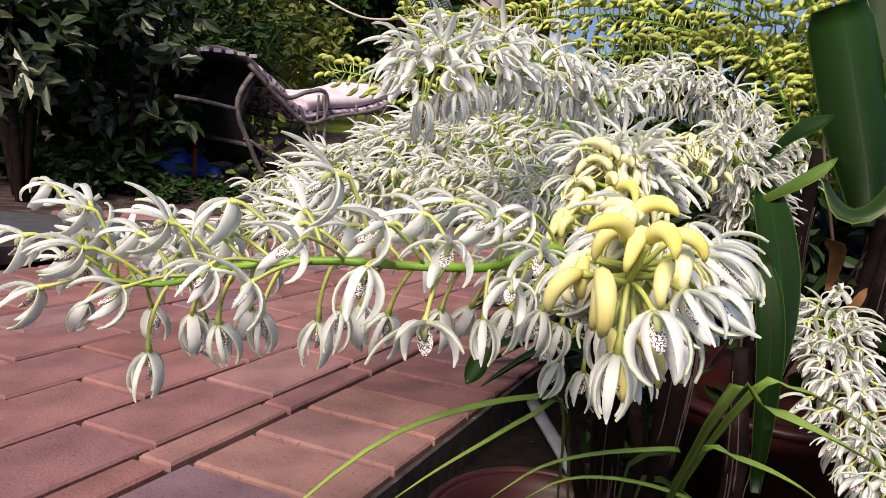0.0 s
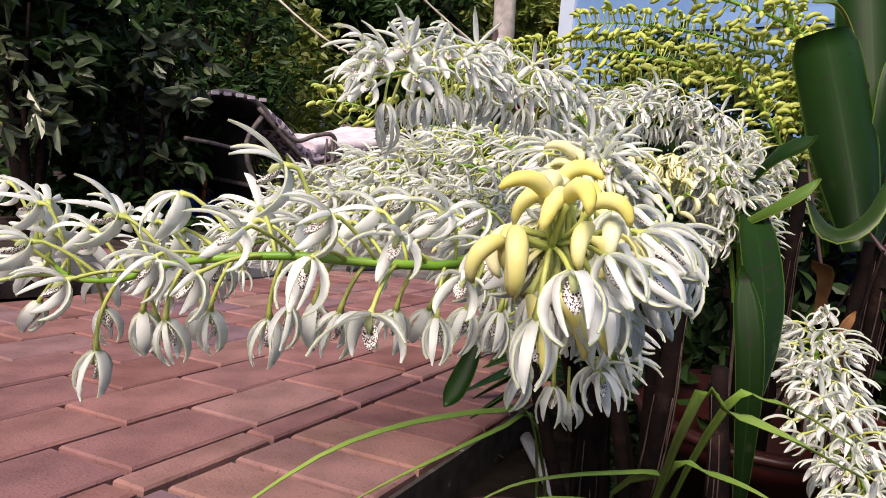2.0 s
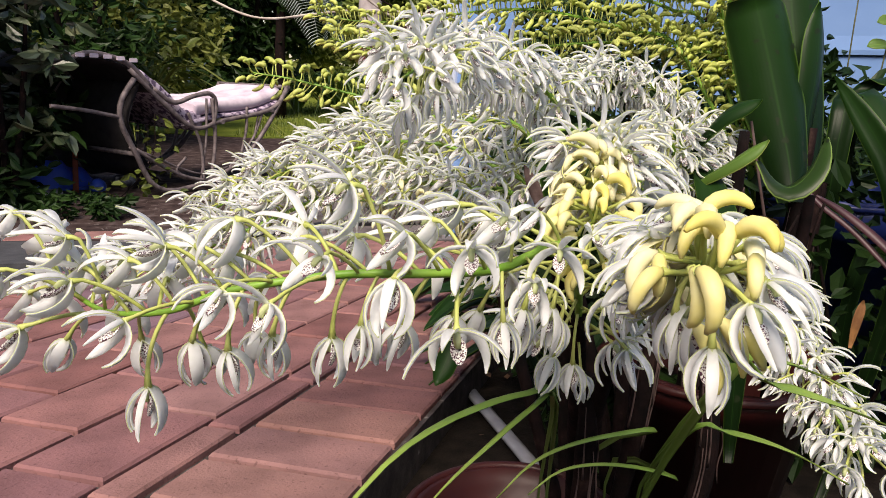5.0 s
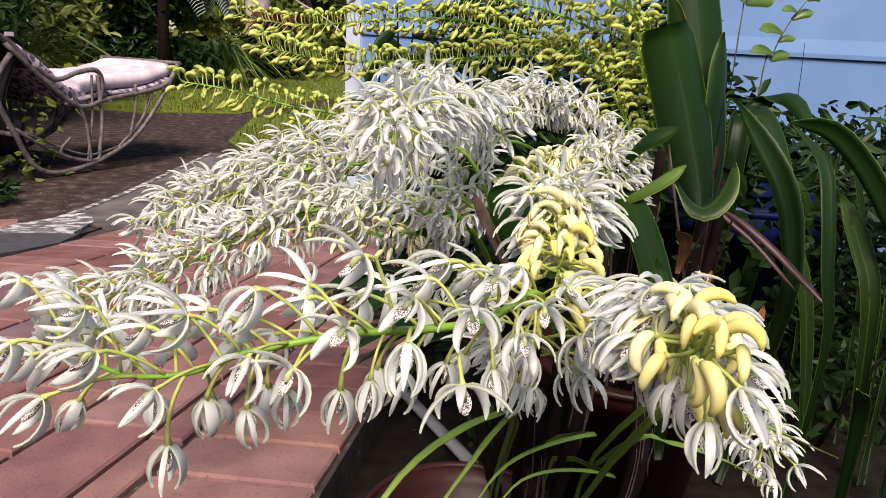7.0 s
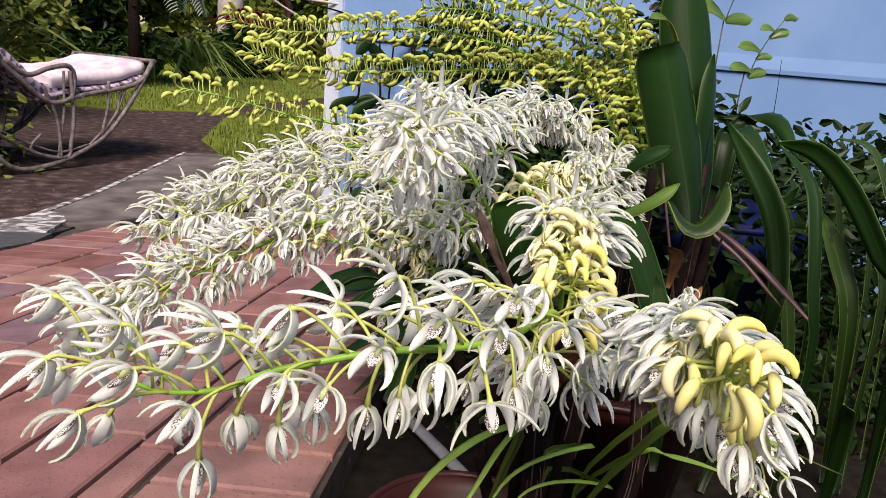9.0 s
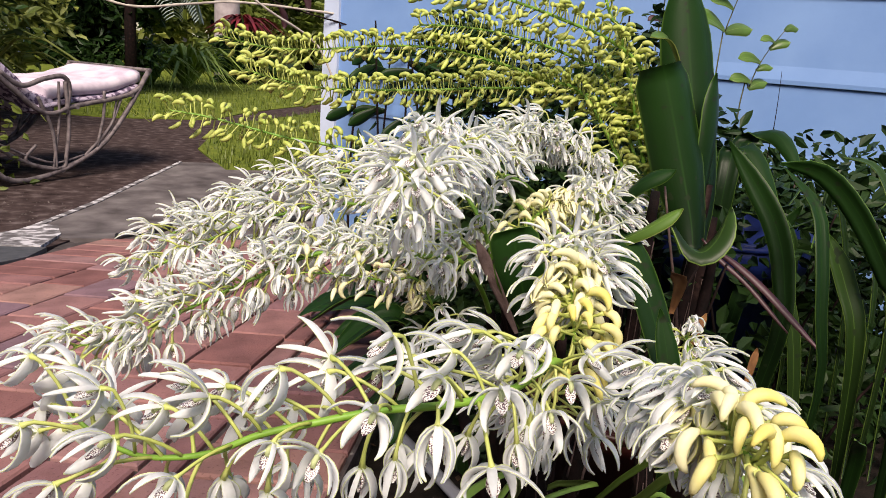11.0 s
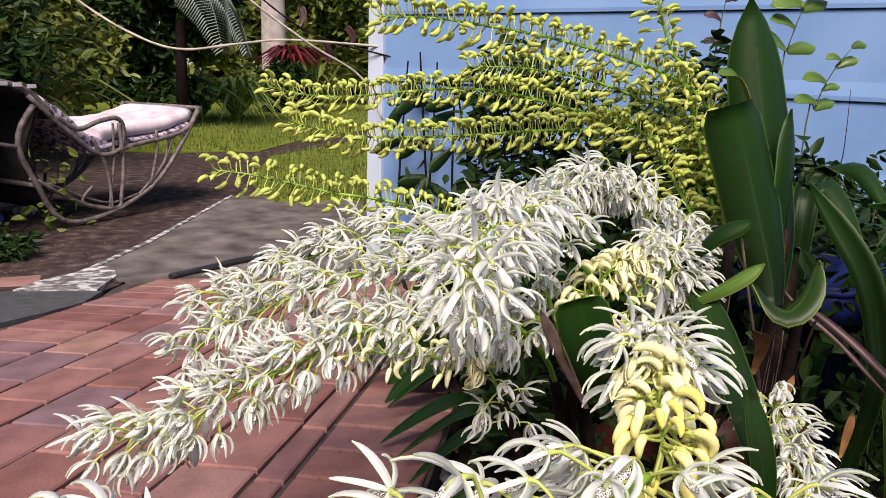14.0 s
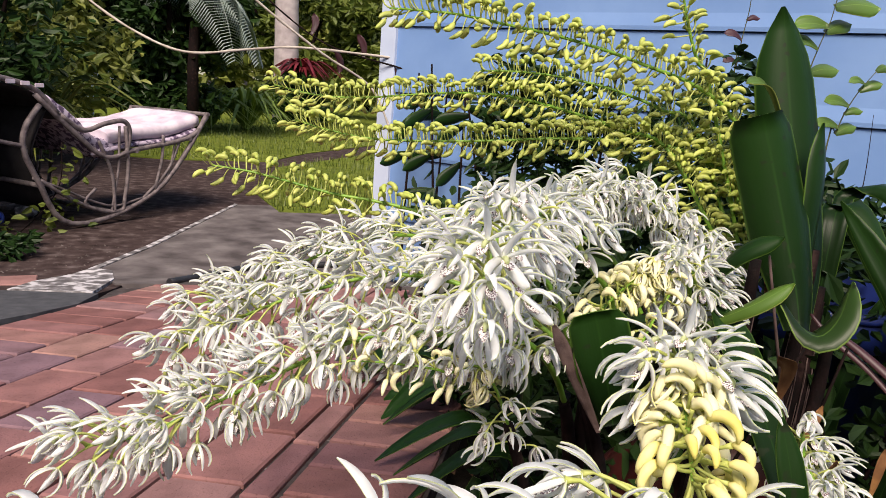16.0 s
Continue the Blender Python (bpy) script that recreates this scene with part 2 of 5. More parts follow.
# dark glossy green, blackest at the base, with the plants' shade in the colour
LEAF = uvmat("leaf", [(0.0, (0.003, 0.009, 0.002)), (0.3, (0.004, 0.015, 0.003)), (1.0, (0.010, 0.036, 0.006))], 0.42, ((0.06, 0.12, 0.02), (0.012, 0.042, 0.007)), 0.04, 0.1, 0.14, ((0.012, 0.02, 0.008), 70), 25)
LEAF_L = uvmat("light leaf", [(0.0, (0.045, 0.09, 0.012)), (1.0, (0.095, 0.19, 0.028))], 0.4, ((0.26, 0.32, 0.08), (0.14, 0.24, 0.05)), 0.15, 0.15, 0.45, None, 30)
# darkened copy of the light leaf for the shaded clump by the wall
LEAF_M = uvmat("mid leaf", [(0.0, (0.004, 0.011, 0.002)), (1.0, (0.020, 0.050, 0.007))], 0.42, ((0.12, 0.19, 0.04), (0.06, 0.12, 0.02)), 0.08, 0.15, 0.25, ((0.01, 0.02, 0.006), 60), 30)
GRASSBLADE = uvmat("strap leaf", [(0.0, (0.05, 0.10, 0.02)), (0.5, (0.17, 0.29, 0.05)), (1.0, (0.30, 0.40, 0.09))], 0.4, None, 0.1, 0.1, 0.45, None, 60)
PURPLE = uvmat("purple leaf", [(0.0, (0.03, 0.007, 0.012)), (1.0, (0.055, 0.016, 0.024))], 0.5, ((0.08, 0.03, 0.034), (0.045, 0.014, 0.02)), 0.05, 0.1, 0.5, None, 30)

TARP = mat("blue tarpaulin", [(0.3, (0.015, 0.05, 0.38)), (0.7, (0.04, 0.11, 0.60))], 8, 0.4, 0.3, fine=40)
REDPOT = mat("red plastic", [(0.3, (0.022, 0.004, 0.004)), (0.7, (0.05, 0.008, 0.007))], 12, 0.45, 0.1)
GREYPIPE = mat("grey pipe", [(0.3, (0.20, 0.20, 0.23)), (0.7, (0.36, 0.36, 0.40))], 14, 0.5, 0.15)
HOSE = mat("black hose", [(0.3, (0.012, 0.013, 0.016)), (0.7, (0.03, 0.03, 0.036))], 20, 0.4, 0.1)
SHEATH = mat("papery sheath", [(0.3, (0.03, 0.014, 0.013)), (0.7, (0.10, 0.065, 0.06))], 60, 0.8, 0.3)
DRY = mat("dry leaf", [(0.3, (0.08, 0.03, 0.013)), (0.7, (0.26, 0.12, 0.04))], 30, 0.8, 0.4)
BARK = mat("pale bark", [(0.3, (0.26, 0.22, 0.23)), (0.7, (0.46, 0.40, 0.41))], 8, 0.9, 0.4)
VINE = mat("bare vine", [(0.3, (0.30, 0.26, 0.22)), (0.7, (0.52, 0.47, 0.42))], 30, 0.8, 0.3)
HED2 = mat("shrub leaf", [(0.3, (0.058, 0.095, 0.014)), (0.7, (0.15, 0.182, 0.035))], 5, 0.5, 0.1, translucent=0.2)
HED3 = mat("yellow-green leaf", [(0.3, (0.11, 0.14, 0.025)), (0.7, (0.23, 0.25, 0.06))], 5, 0.5, 0.1, translucent=0.2)
REDLEAF = mat("red leaf", [(0.3, (0.07, 0.008, 0.012)), (0.7, (0.20, 0.02, 0.03))], 5, 0.4, 0.1, translucent=0.1)
GREYLEAF = mat("grey-green frond", [(0.3, (0.14, 0.18, 0.16)), (0.7, (0.26, 0.31, 0.28))], 5, 0.5, 0.1)
CANVAS = mat("dark canvas", [(0.3, (0.012, 0.010, 0.012)), (0.7, (0.035, 0.03, 0.034))], 20, 0.9, 0.2)
WHITECON = mat("white-stained concrete", [(0.40, (0.09, 0.08, 0.085)), (0.50, (0.20, 0.19, 0.20)), (0.58, (0.52, 0.50, 0.53))], 24, 0.9, 0.3)
DARKCON = mat("dark wet concrete", [(0.3, (0.04, 0.042, 0.048)), (0.72, (0.09, 0.09, 0.10)), (0.82, (0.3, 0.3, 0.32))], 30, 0.6, 0.3)
STONE = mat("gravel stone", [(0.3, (0.03, 0.022, 0.020)), (0.7, (0.13, 0.105, 0.10))], 20, 0.9, 0.4)

# ---- ground ----
def floor_z(y):
    """The paving falls towards the yard, which lies level."""
    return 0.0 if y > 3.81 else 0.40 - 0.105 * max(y, 0.5)


GARDEN = pose(0.114, 0.830, 0, 0, 0, 2.59) @ Matrix.Diagonal((1.19, 1.19, 1.19, 1))     # the garden's own frame
BED = pose(0.111, 0.832, 0.21, 0, 0, 2.59) @ Matrix.Diagonal((1.15, 1.15, 1.15, 1))     # the bed's own frame


def settle(frame_of, made_before):
    """Puts the top-level things made since then into their frame."""
    for ob in list(scene.objects):
        if ob.name not in made_before and ob.parent is None and ob.type in ("MESH", "EMPTY"):
            ob.matrix_basis = frame_of @ ob.matrix_basis


def made():
    return set(ob.name for ob in scene.objects)


PAV_A = radians(70.5)
PU, PV = Vector((math.cos(PAV_A), math.sin(PAV_A), 0)), Vector((math.sin(PAV_A), -math.cos(PAV_A), 0))
ORG = Vector((-0.176, 1.562, 0))      # a corner of the paving's joints
PLEN, PWID = 0.208, 0.125


def paved(a, b, z=0.0):
    """A place on the paving: a paver lengths along, b paver widths across."""
    p = ORG + PU * (a * PLEN) + PV * (b * PWID)
    return Vector((p.x, p.y, floor_z(p.y) + z))


def sheet(name, pts, z, material, label, category, thick=0.05, frame_of=None):
    """A ground sheet that follows the fall of the ground."""
    bm = bmesh.new()
    vs = []
    for x, y in pts:
        p = frame_of @ Vector((x, y, 0)) if frame_of else Vector((x, y, 0))
        vs.append(bm.verts.new((p.x, p.y, 0)))
    bm.faces.new(vs)
    for cut in (0.5, 3.81):
        bmesh.ops.bisect_plane(bm, geom=bm.verts[:] + bm.edges[:] + bm.faces[:], plane_co=(0, cut, 0), plane_no=(0, 1, 0))
    low = bmesh.ops.extrude_face_region(bm, geom=bm.faces[:])["geom"]
    low = set(g for g in low if isinstance(g, bmesh.types.BMVert))
    for v in bm.verts:
        v.co.z = floor_z(v.co.y) + z - (thick if v in low else 0)
    bmesh.ops.recalc_face_normals(bm, faces=bm.faces)
    return tagged(part(name, bm, material), label, category, kind="structure")


ground = sheet("ground", [(-300, -300), (300, -300), (300, 400), (-300, 400)], -0.07, DARKSOIL, "near-black soil under the planting, shade put into its colour", "ground")
dirt = sheet("dirt_yard", [(-8, -4), (-2.4, -4), (-2.02, -0.25), (-0.83, 1.88), (-0.62, 1.95), (-0.50, 2.3), (-0.20, 3.7), (0.0, 3.95), (2.5, 4.0), (3.0, 11), (-8, 16)], -0.004, SOIL, "bare brown earth strewn with gravel and litter", "earth", 0.05, frame_of=GARDEN)
LAWN_EDGE = [(-0.02, 3.80), (2.2, 3.9), (9, 5), (9, 40), (-9, 40), (-9, 12), (-2.2, 6.3), (-0.75, 5.97), (-0.43, 6.07), (-0.1, 6.13), (0.25, 7.02), (0.89, 8.14), (1.6, 9.3), (1.75, 9.1), (0.83, 7.22), (0.26, 6.23), (-0.02, 5.75), (-0.16, 4.5)]
lawn = sheet("lawn", LAWN_EDGE, 0.004, LAWN, "mown green lawn beside the earth path", "lawn", 0.05, frame_of=GARDEN)
slab = sheet("concrete_path", [(-0.61, 3.64), (0.9, 3.75), (1.3, 5.75), (-0.386, 5.56), (-0.567, 4.69), (-0.636, 4.34), (-0.76, 3.90), (-0.66, 3.75)], 0.003, SLAB, "worn grey-brown concrete path slab", "path", 0.06)
apron = sheet("concrete_patch", [(-2.2, 2.55), (-0.765, 2.98), (-0.685, 3.11), (-0.62, 3.25), (-0.61, 3.43), (-0.90, 3.455), (-2.2, 3.2)], 0.004, DARKCON, "dark damp concrete patch with white splashes", "concrete", 0.06)
edge_strip = sheet("concrete_edge", [(-0.89, 3.46), (-0.63, 3.44), (-0.632, 3.72), (-0.677, 3.88), (-0.735, 3.90), (-0.612, 4.336), (-0.545, 4.68), (-0.368, 5.55), (-0.386, 5.57), (-0.569, 4.69), (-0.640, 4.34), (-0.765, 3.89), (-0.87, 3.63)], 0.007, WHITECON, "white-stained concrete edging of the path", "concrete", 0.06)

# ---- house ----
WL, WR = GARDEN @ Vector((0.30, 2.55, 0)), GARDEN @ Vector((2.05, 0.70, 0))
wd = (WR - WL).normalized()
wout = Vector((-wd.y, wd.x, 0))
if wout.dot(-WL) < 0:
    wout = -wout
WLEN = (WR - WL).length
bm = bmesh.new()
q0, q1 = WL - wout * 0.10, WR - wout * 0.10
vs = [bm.verts.new(p + Vector((0, 0, z))) for z in (-0.07, 3.2) for p in (WL, WR, q1, q0)]
for idx in ((0, 1, 2, 3), (7, 6, 5, 4), (0, 4, 5, 1), (1, 5, 6, 2), (2, 6, 7, 3), (3, 7, 4, 0)):
    bm.faces.new([vs[k] for k in idx])
bmesh.ops.recalc_face_normals(bm, faces=bm.faces)
wall = tagged(part("wall_house", bm, BLUE), "pale blue painted weatherboard house wall", "wall", kind="structure")
BOARD = 0.24
for i in range(15):
    z0 = 0.02 + i * BOARD
    bm = bmesh.new()
    prof = [(0.003, z0), (0.024, z0), (0.025, z0 + 0.012), (0.019, z0 + 0.05), (0.016, z0 + BOARD - 0.004), (0.003, z0 + BOARD - 0.004)]
    ends = [[bm.verts.new(WL + wd * s + wout * o + Vector((0, 0, z))) for o, z in prof] for s in (0.03, WLEN)]
    n = len(prof)
    for k in range(n):
        bm.faces.new((ends[0][k], ends[0][(k + 1) % n], ends[1][(k + 1) % n], ends[1][k]))
    bm.faces.new(ends[0])
    bm.faces.new(ends[1][::-1])
    bmesh.ops.recalc_face_normals(bm, faces=bm.faces)
    part("weatherboard", bm, BLUE, wall)
bm = bmesh.new()
lean = Vector((0.035, 0, 0))
for z, o in ((-0.06, lean), (3.1, -lean)):
    for c, d in ((-0.03, 0.03), (0.04, 0.03), (0.04, -0.05), (-0.03, -0.05)):
        bm.verts.new(WL + wd * c + wout * d + Vector((0, 0, z)))
bm.verts.ensure_lookup_table()
for idx in ((0, 1, 2, 3), (7, 6, 5, 4), (0, 4, 5, 1), (1, 5, 6, 2), (2, 6, 7, 3), (3, 7, 4, 0)):
    bm.faces.new([bm.verts[k] for k in idx])
bmesh.ops.recalc_face_normals(bm, faces=bm.faces)
part("corner_board", bm, WHITEPAINT, wall, "white corner board")


def plain_wall(name, p, q, h, label):
    """A plain wall 0.1 m thick from p to q."""
    d = (q - p).normalized()
    n = Vector((-d.y, d.x, 0)) * 0.05
    bm = bmesh.new()
    vs = [bm.verts.new(v + Vector((0, 0, z))) for z in (-0.07, h) for v in (p - n, q - n, q + n, p + n)]
    for idx in ((0, 1, 2, 3), (7, 6, 5, 4), (0, 4, 5, 1), (1, 5, 6, 2), (2, 6, 7, 3), (3, 7, 4, 0)):
        bm.faces.new([vs[k] for k in idx])
    bmesh.ops.recalc_face_normals(bm, faces=bm.faces)
    return tagged(part(name, bm, BLUE), label, "wall", kind="structure")


plain_wall("wall_house_return", WL - wout * 0.11 + wd * 0.08, WL - wout * 4 + wd * 0.08, 3.2, "pale blue painted side wall of the house")
plain_wall("wall_house_far", WR + wd * 0.01 - wout * 0.05, WR + wd * 3 - wout * 0.05, 3.2, "pale blue painted far end of the house wall")

# ---- orchid flowers ----
def arc(a0, a1, length, n, start=(0, 0)):
    """A curved line in a plane: heading turns from a0 to a1 (degrees from the x axis)."""
    x, y = start
    out = [(x, y)]
    for i in range(n):
        a = radians(a0 + (a1 - a0) * (i + 0.5) / n)
        x, y = x + math.cos(a) * length / n, y + math.sin(a) * length / n
        out.append((x, y))
    return out


def flower_mesh(rng, elev, openness, size, ped=1.0):
    """A nodding flower on its stalk. The stalk leaves along x at elev degrees and bends over."""
    bm = bmesh.new()
    ln = rng.uniform(0.024, 0.034) * size
    if elev > 25:
        ln = rng.uniform(0.019, 0.031) * size
    ln *= ped
    if elev > 25:
        stalk = arc(elev + rng.uniform(-8, 12), elev - rng.uniform(10, 35), ln, 5)
        stalk += arc(elev - 50, rng.uniform(-20, 20), ln * 0.16, 2, stalk[-1])[1:]
        face = rng.uniform(-50, -8)
    elif elev > -25:
        stalk = arc(elev + 25, elev - 5, ln, 5)
        stalk += arc(-10, -35, ln * 0.15, 2, stalk[-1])[1:]
        face = rng.uniform(-65, -25)
    else:
        stalk = arc(elev + rng.uniform(5, 30), -80 + rng.uniform(-10, 10), ln, 7)
        face = rng.uniform(-95, -60)
    pts = [Vector((x, 0, z)) for x, z in stalk]
    tube(bm, pts, [0.0011 * size] * (len(pts) - 2) + [0.0014 * size, 0.0021 * size], 5, 1)
    c = pts[-1]
    fa = radians(face)
    ax = Vector((math.cos(fa), 0, math.sin(fa)))
    up = Vector((-math.sin(fa), 0, math.cos(fa)))
    sd = ax.cross(up)
    for k, (ang, w, lf) in enumerate(((90, 0.0024, 1.0), (222, 0.0036, 0.95), (318, 0.0036, 0.95), (145, 0.0015, 1.0), (35, 0.0015, 1.0))):
        ang = radians(ang + rng.uniform(-9, 9))
        rad = math.cos(ang) * sd + math.sin(ang) * up
        spread = openness * rng.uniform(0.75, 1.25)
        a0 = 62 + 26 * spread if elev > -25 else 50 + 18 * spread
        a1 = (-50 + 32 * spread + (64 * openness if k == 0 else 44 * openness if k > 2 else 8 * openness)) if elev > -25 else -42 + 30 * spread
        line = arc(a0, a1, (0.0300 if elev > -25 else 0.0262) * size * lf * rng.uniform(0.92, 1.08), 7)
        mid = [c + ax * x + rad * y for x, y in line]
        fall = (0.5, 0.82, 0.97, 1.0, 0.92, 0.76, 0.50, 0.12) if k < 3 else (0.45, 0.8, 1.0, 1.0, 0.95, 0.85, 0.65, 0.25)
        blade(bm, mid, rad.cross(ax), [w * size * q * (1 if elev > -25 else 0.95) for q in fall], -0.6, 0.0006 * size, 0, 3)
    line = arc(-30, 30, 0.0125 * size, 4)
    blade(bm, [c + ax * (x + 0.002) + up * (y - 0.001) for x, y in line], sd, [q * size for q in (0.0018, 0.0032, 0.0036, 0.0030, 0.0012)], 0.5, 0.0008 * size, 2, 3)
    tube(bm, [c, c + ax * 0.004 * size + up * 0.001, c + ax * 0.007 * size], [0.0016 * size, 0.0018 * size, 0.0012 * size], 5, 0)
    return bm


def bud_mesh(rng, elev, size, hook=1.0, ped=1.0, fat=1.0):
    """A curved unopened bud on its stalk."""
    bm = bmesh.new()
    ln = rng.uniform(0.016, 0.023) * size * ped
    end = rng.uniform(55, 85) if elev > 25 else elev + rng.uniform(0, 30) if elev > -30 else elev - rng.uniform(0, 10)
    stalk = [Vector((x, 0, z)) for x, z in arc(elev, end, ln, 5)]
    tube(bm, stalk, [0.00085 * size] * 5 + [0.0014 * size], 5, 1)
    if elev > -30:
        h0 = end - rng.uniform(-5, 20)
        h1 = h0 - rng.uniform(115, 165) * hook
    else:
        h0 = rng.uniform(-40, 10)
        h1 = h0 - rng.uniform(50, 95) * hook
    line = arc(h0, h1, 0.0165 * size * rng.uniform(0.85, 1.1), 8)
    c = stalk[-1]
    turn = rng.uniform(-1.3, 1.3)
    tube(bm, [c + Vector((x * math.cos(turn), x * math.sin(turn), z)) for x, z in line], [q * size * fat for q in (0.0017, 0.0034, 0.0041, 0.0043, 0.0041, 0.0037, 0.0032, 0.0024, 0.0010)], 8, 0)
    return bm


def hook_mesh(rng, elev, size):
    """A small arched bud lying across the end of its thin stalk."""
    bm = bmesh.new()
    ln = rng.uniform(0.011, 0.017) * size
    end = rng.uniform(72, 98) if elev > 0 else rng.uniform(-35, 5) if elev > -30 else rng.uniform(-80, -45)
    stalk = [Vector((x, 0, z)) for x, z in arc(elev + (0 if elev > -30 else 15), end, ln, 5)]
    tube(bm, stalk, [0.0008 * size] * 5 + [0.0012 * size], 5, 1)
    if elev > 0:
        h0, h1 = rng.uniform(45, 80), rng.uniform(-65, -25)
    elif elev > -30:
        h0, h1 = rng.uniform(10, 45), rng.uniform(-70, -30)
    else:
        h0, h1 = rng.uniform(-70, -30), rng.uniform(-25, 25)
    line = arc(h0, h1, 0.0155 * size * rng.uniform(0.85, 1.12), 8)
    c = stalk[-1]
    turn = rng.uniform(-0.9, 0.9)
    tube(bm, [c + Vector((x * math.cos(turn), x * math.sin(turn), z)) for x, z in line], [q * size for q in (0.0013, 0.0024, 0.0028, 0.0027, 0.0026, 0.0025, 0.0022, 0.0017, 0.0008)], 8, 0)
    return bm


def mesh_of(name, bm, mats):
    me = bpy.data.meshes.new(name)
    bm.to_mesh(me)
    bm.free()
    for m in mats:
        me.materials.append(m)
    return me


FS = 0.88
rng = random.Random(7)
ELEVS = (75, 45, 10, -20, -55, -80)
FLOWERS = {e: [mesh_of("flower", flower_mesh(rng, e, rng.choice((0.2, 0.4, 0.6, 0.8, 1.1)) if e > -30 else rng.uniform(0.1, 0.7), FS), (PETAL, PEDICEL, LIP)) for _ in range(9)] for e in ELEVS}
LONGS = {e: [mesh_of("flower", flower_mesh(rng, e, rng.choice((0.15, 0.35, 0.6, 0.8, 1.1)) if e > -30 else rng.uniform(0.0, 0.6), FS * 1.04, 1.5 if e > 25 else 1.2), (PETAL, PEDICEL, LIP)) for _ in range(9)] for e in ELEVS}
SHORTS = {e: [mesh_of("flower", flower_mesh(rng, e, rng.choice((-0.2, 0.0, 0.15, 0.4)) if e > -30 else rng.uniform(-0.1, 0.3), FS * 0.96, 0.8), (PETAL, PEDICEL, LIP)) for _ in range(7)] for e in ELEVS}
CREAMS = {e: [mesh_of("flower", flower_mesh(rng, e, rng.uniform(-0.3, -0.1), FS * 0.92, 0.5), (CREAM, PEDICEL, LIP)) for _ in range(4)] for e in ELEVS}
BUDS = {e: [mesh_of("bud", bud_mesh(rng, e, FS * 1.42, 1.05, 0.75, 0.54), (BUD_Y, PEDICEL)) for _ in range(7)] for e in ELEVS}
CBUDS = {e: [mesh_of("bud", bud_mesh(rng, e, FS * 1.36, 0.95, 0.65, 0.56), (CREAMBUD, PEDICEL)) for _ in range(4)] for e in ELEVS}
GBUDS = {e: [mesh_of("bud", hook_mesh(rng, e, FS * 1.34), (BUD_G, PEDICEL)) for _ in range(10)] for e in ELEVS}


GK = [(1.0, GBUDS, "bud")]


def spike(plant, pts, count, first, kinds, radius=0.0032, size=1.0, seed=1, samples=60, crowd=1.0, low=None):
    """A flower stem, tip first, that carries count flowers from the tip over the share `first` of its length."""
    r = random.Random(seed)
    line = spline(pts[::-1], samples)
    foot = next(k for k in range(samples) if line[k].z > 0.44)
    bm = tube(bmesh.new(), line[foot:], [radius * (1 - 0.65 * i / (samples - 1)) for i in range(foot, samples)], 7)
    st = part("flower_spike", bm, STEM, plant)
    # the stem's shaded foot becomes a near-black cane, shade in its colour
    if foot > 2:
        n = foot + 2
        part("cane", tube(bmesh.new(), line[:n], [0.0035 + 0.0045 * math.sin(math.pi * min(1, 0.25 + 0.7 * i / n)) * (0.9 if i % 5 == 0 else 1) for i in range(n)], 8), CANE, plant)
    cum = [0.0]
    for p, q in zip(line, line[1:]):
        cum.append(cum[-1] + (q - p).length)
    for i in range(count):
        f = (1 - first) + first * ((i + 0.5) / count) ** crowd
        want = f * cum[-1]
        j = max(k for k in range(samples - 1) if cum[k] <= want)
        p = line[j].lerp(line[j + 1], (want - cum[j]) / (cum[j + 1] - cum[j]))
        d = (line[j + 1] - line[j]).normalized()
        s = d.cross(Vector((0, 0, 1)))
        if s.length < 0.1:
            s = d.orthogonal()
        s.normalize()
        u = s.cross(d)
        a = i * 2.39996 + r.uniform(-0.3, 0.3)
        share = (i + 0.5) / count
        out = math.cos(a) * s + math.sin(a) * u + d * (0.1 + 0.9 * max(0, share - 0.85) / 0.15)
        out.normalize()
        el = math.degrees(math.asin(max(-1, min(1, out.z))))
        lean = 0.1 if kinds is GK else 0.6
        az = math.atan2(out.y + lean * d.y, out.x + lean * d.x)
        e = min(ELEVS, key=lambda q: abs(q - el))
        bank, name = next((b, n) for lim, b, n in kinds if share <= lim)
        sc = size * r.uniform(0.88, 1.12)
        if low and share > 0.6 and el < -5 and r.random() < 0.5:
            bank, name, sc = low, "flower", sc * 0.92
        ob = new(name, r.choice(bank[e]))
        ob.parent = st
        ob.matrix_basis = Matrix.LocRotScale(p, Euler((r.uniform(-0.25, 0.25), r.uniform(-0.2, 0.2), az + r.uniform(-0.35, 0.35))), (sc, sc, sc))
    return st


def plant(label, at=(0, 0, 0), category="orchid", name="orchid_plant", group="orchids in the bed"):
    e = new(name)
    e.location = at
    return tagged(e, label, category, group)


LONG_K = [(1.0, LONGS, "flower")]
WHITE_K = [(1.0, FLOWERS, "flower")]
HEAD_B = [(0.28, FLOWERS, "flower"), (0.36, CREAMS, "flower"), (0.70, CBUDS, "bud"), (1.0, BUDS, "bud")]
HEAD_K = [(0.52, SHORTS, "flower"), (0.62, CREAMS, "flower"), (0.78, CBUDS, "bud"), (1.0, BUDS, "bud")]
orchid = plant("white rock orchid in full bloom with arching flower spikes")
spike(orchid, [(-0.072, 1.262, 0.545), (-0.056, 1.25, 0.536), (-0.035, 1.236, 0.53), (-0.015, 1.228, 0.531), (0.006, 1.224, 0.535), (0.03, 1.222, 0.545), (0.055, 1.22, 0.551), (0.093, 1.222, 0.556), (0.134, 1.226, 0.556), (0.174, 1.241, 0.555), (0.222, 1.279, 0.555), (0.27, 1.42, 0.42), (0.3, 1.5, 0.183)], 92, 0.62, LONG_K, seed=2, size=1.1)
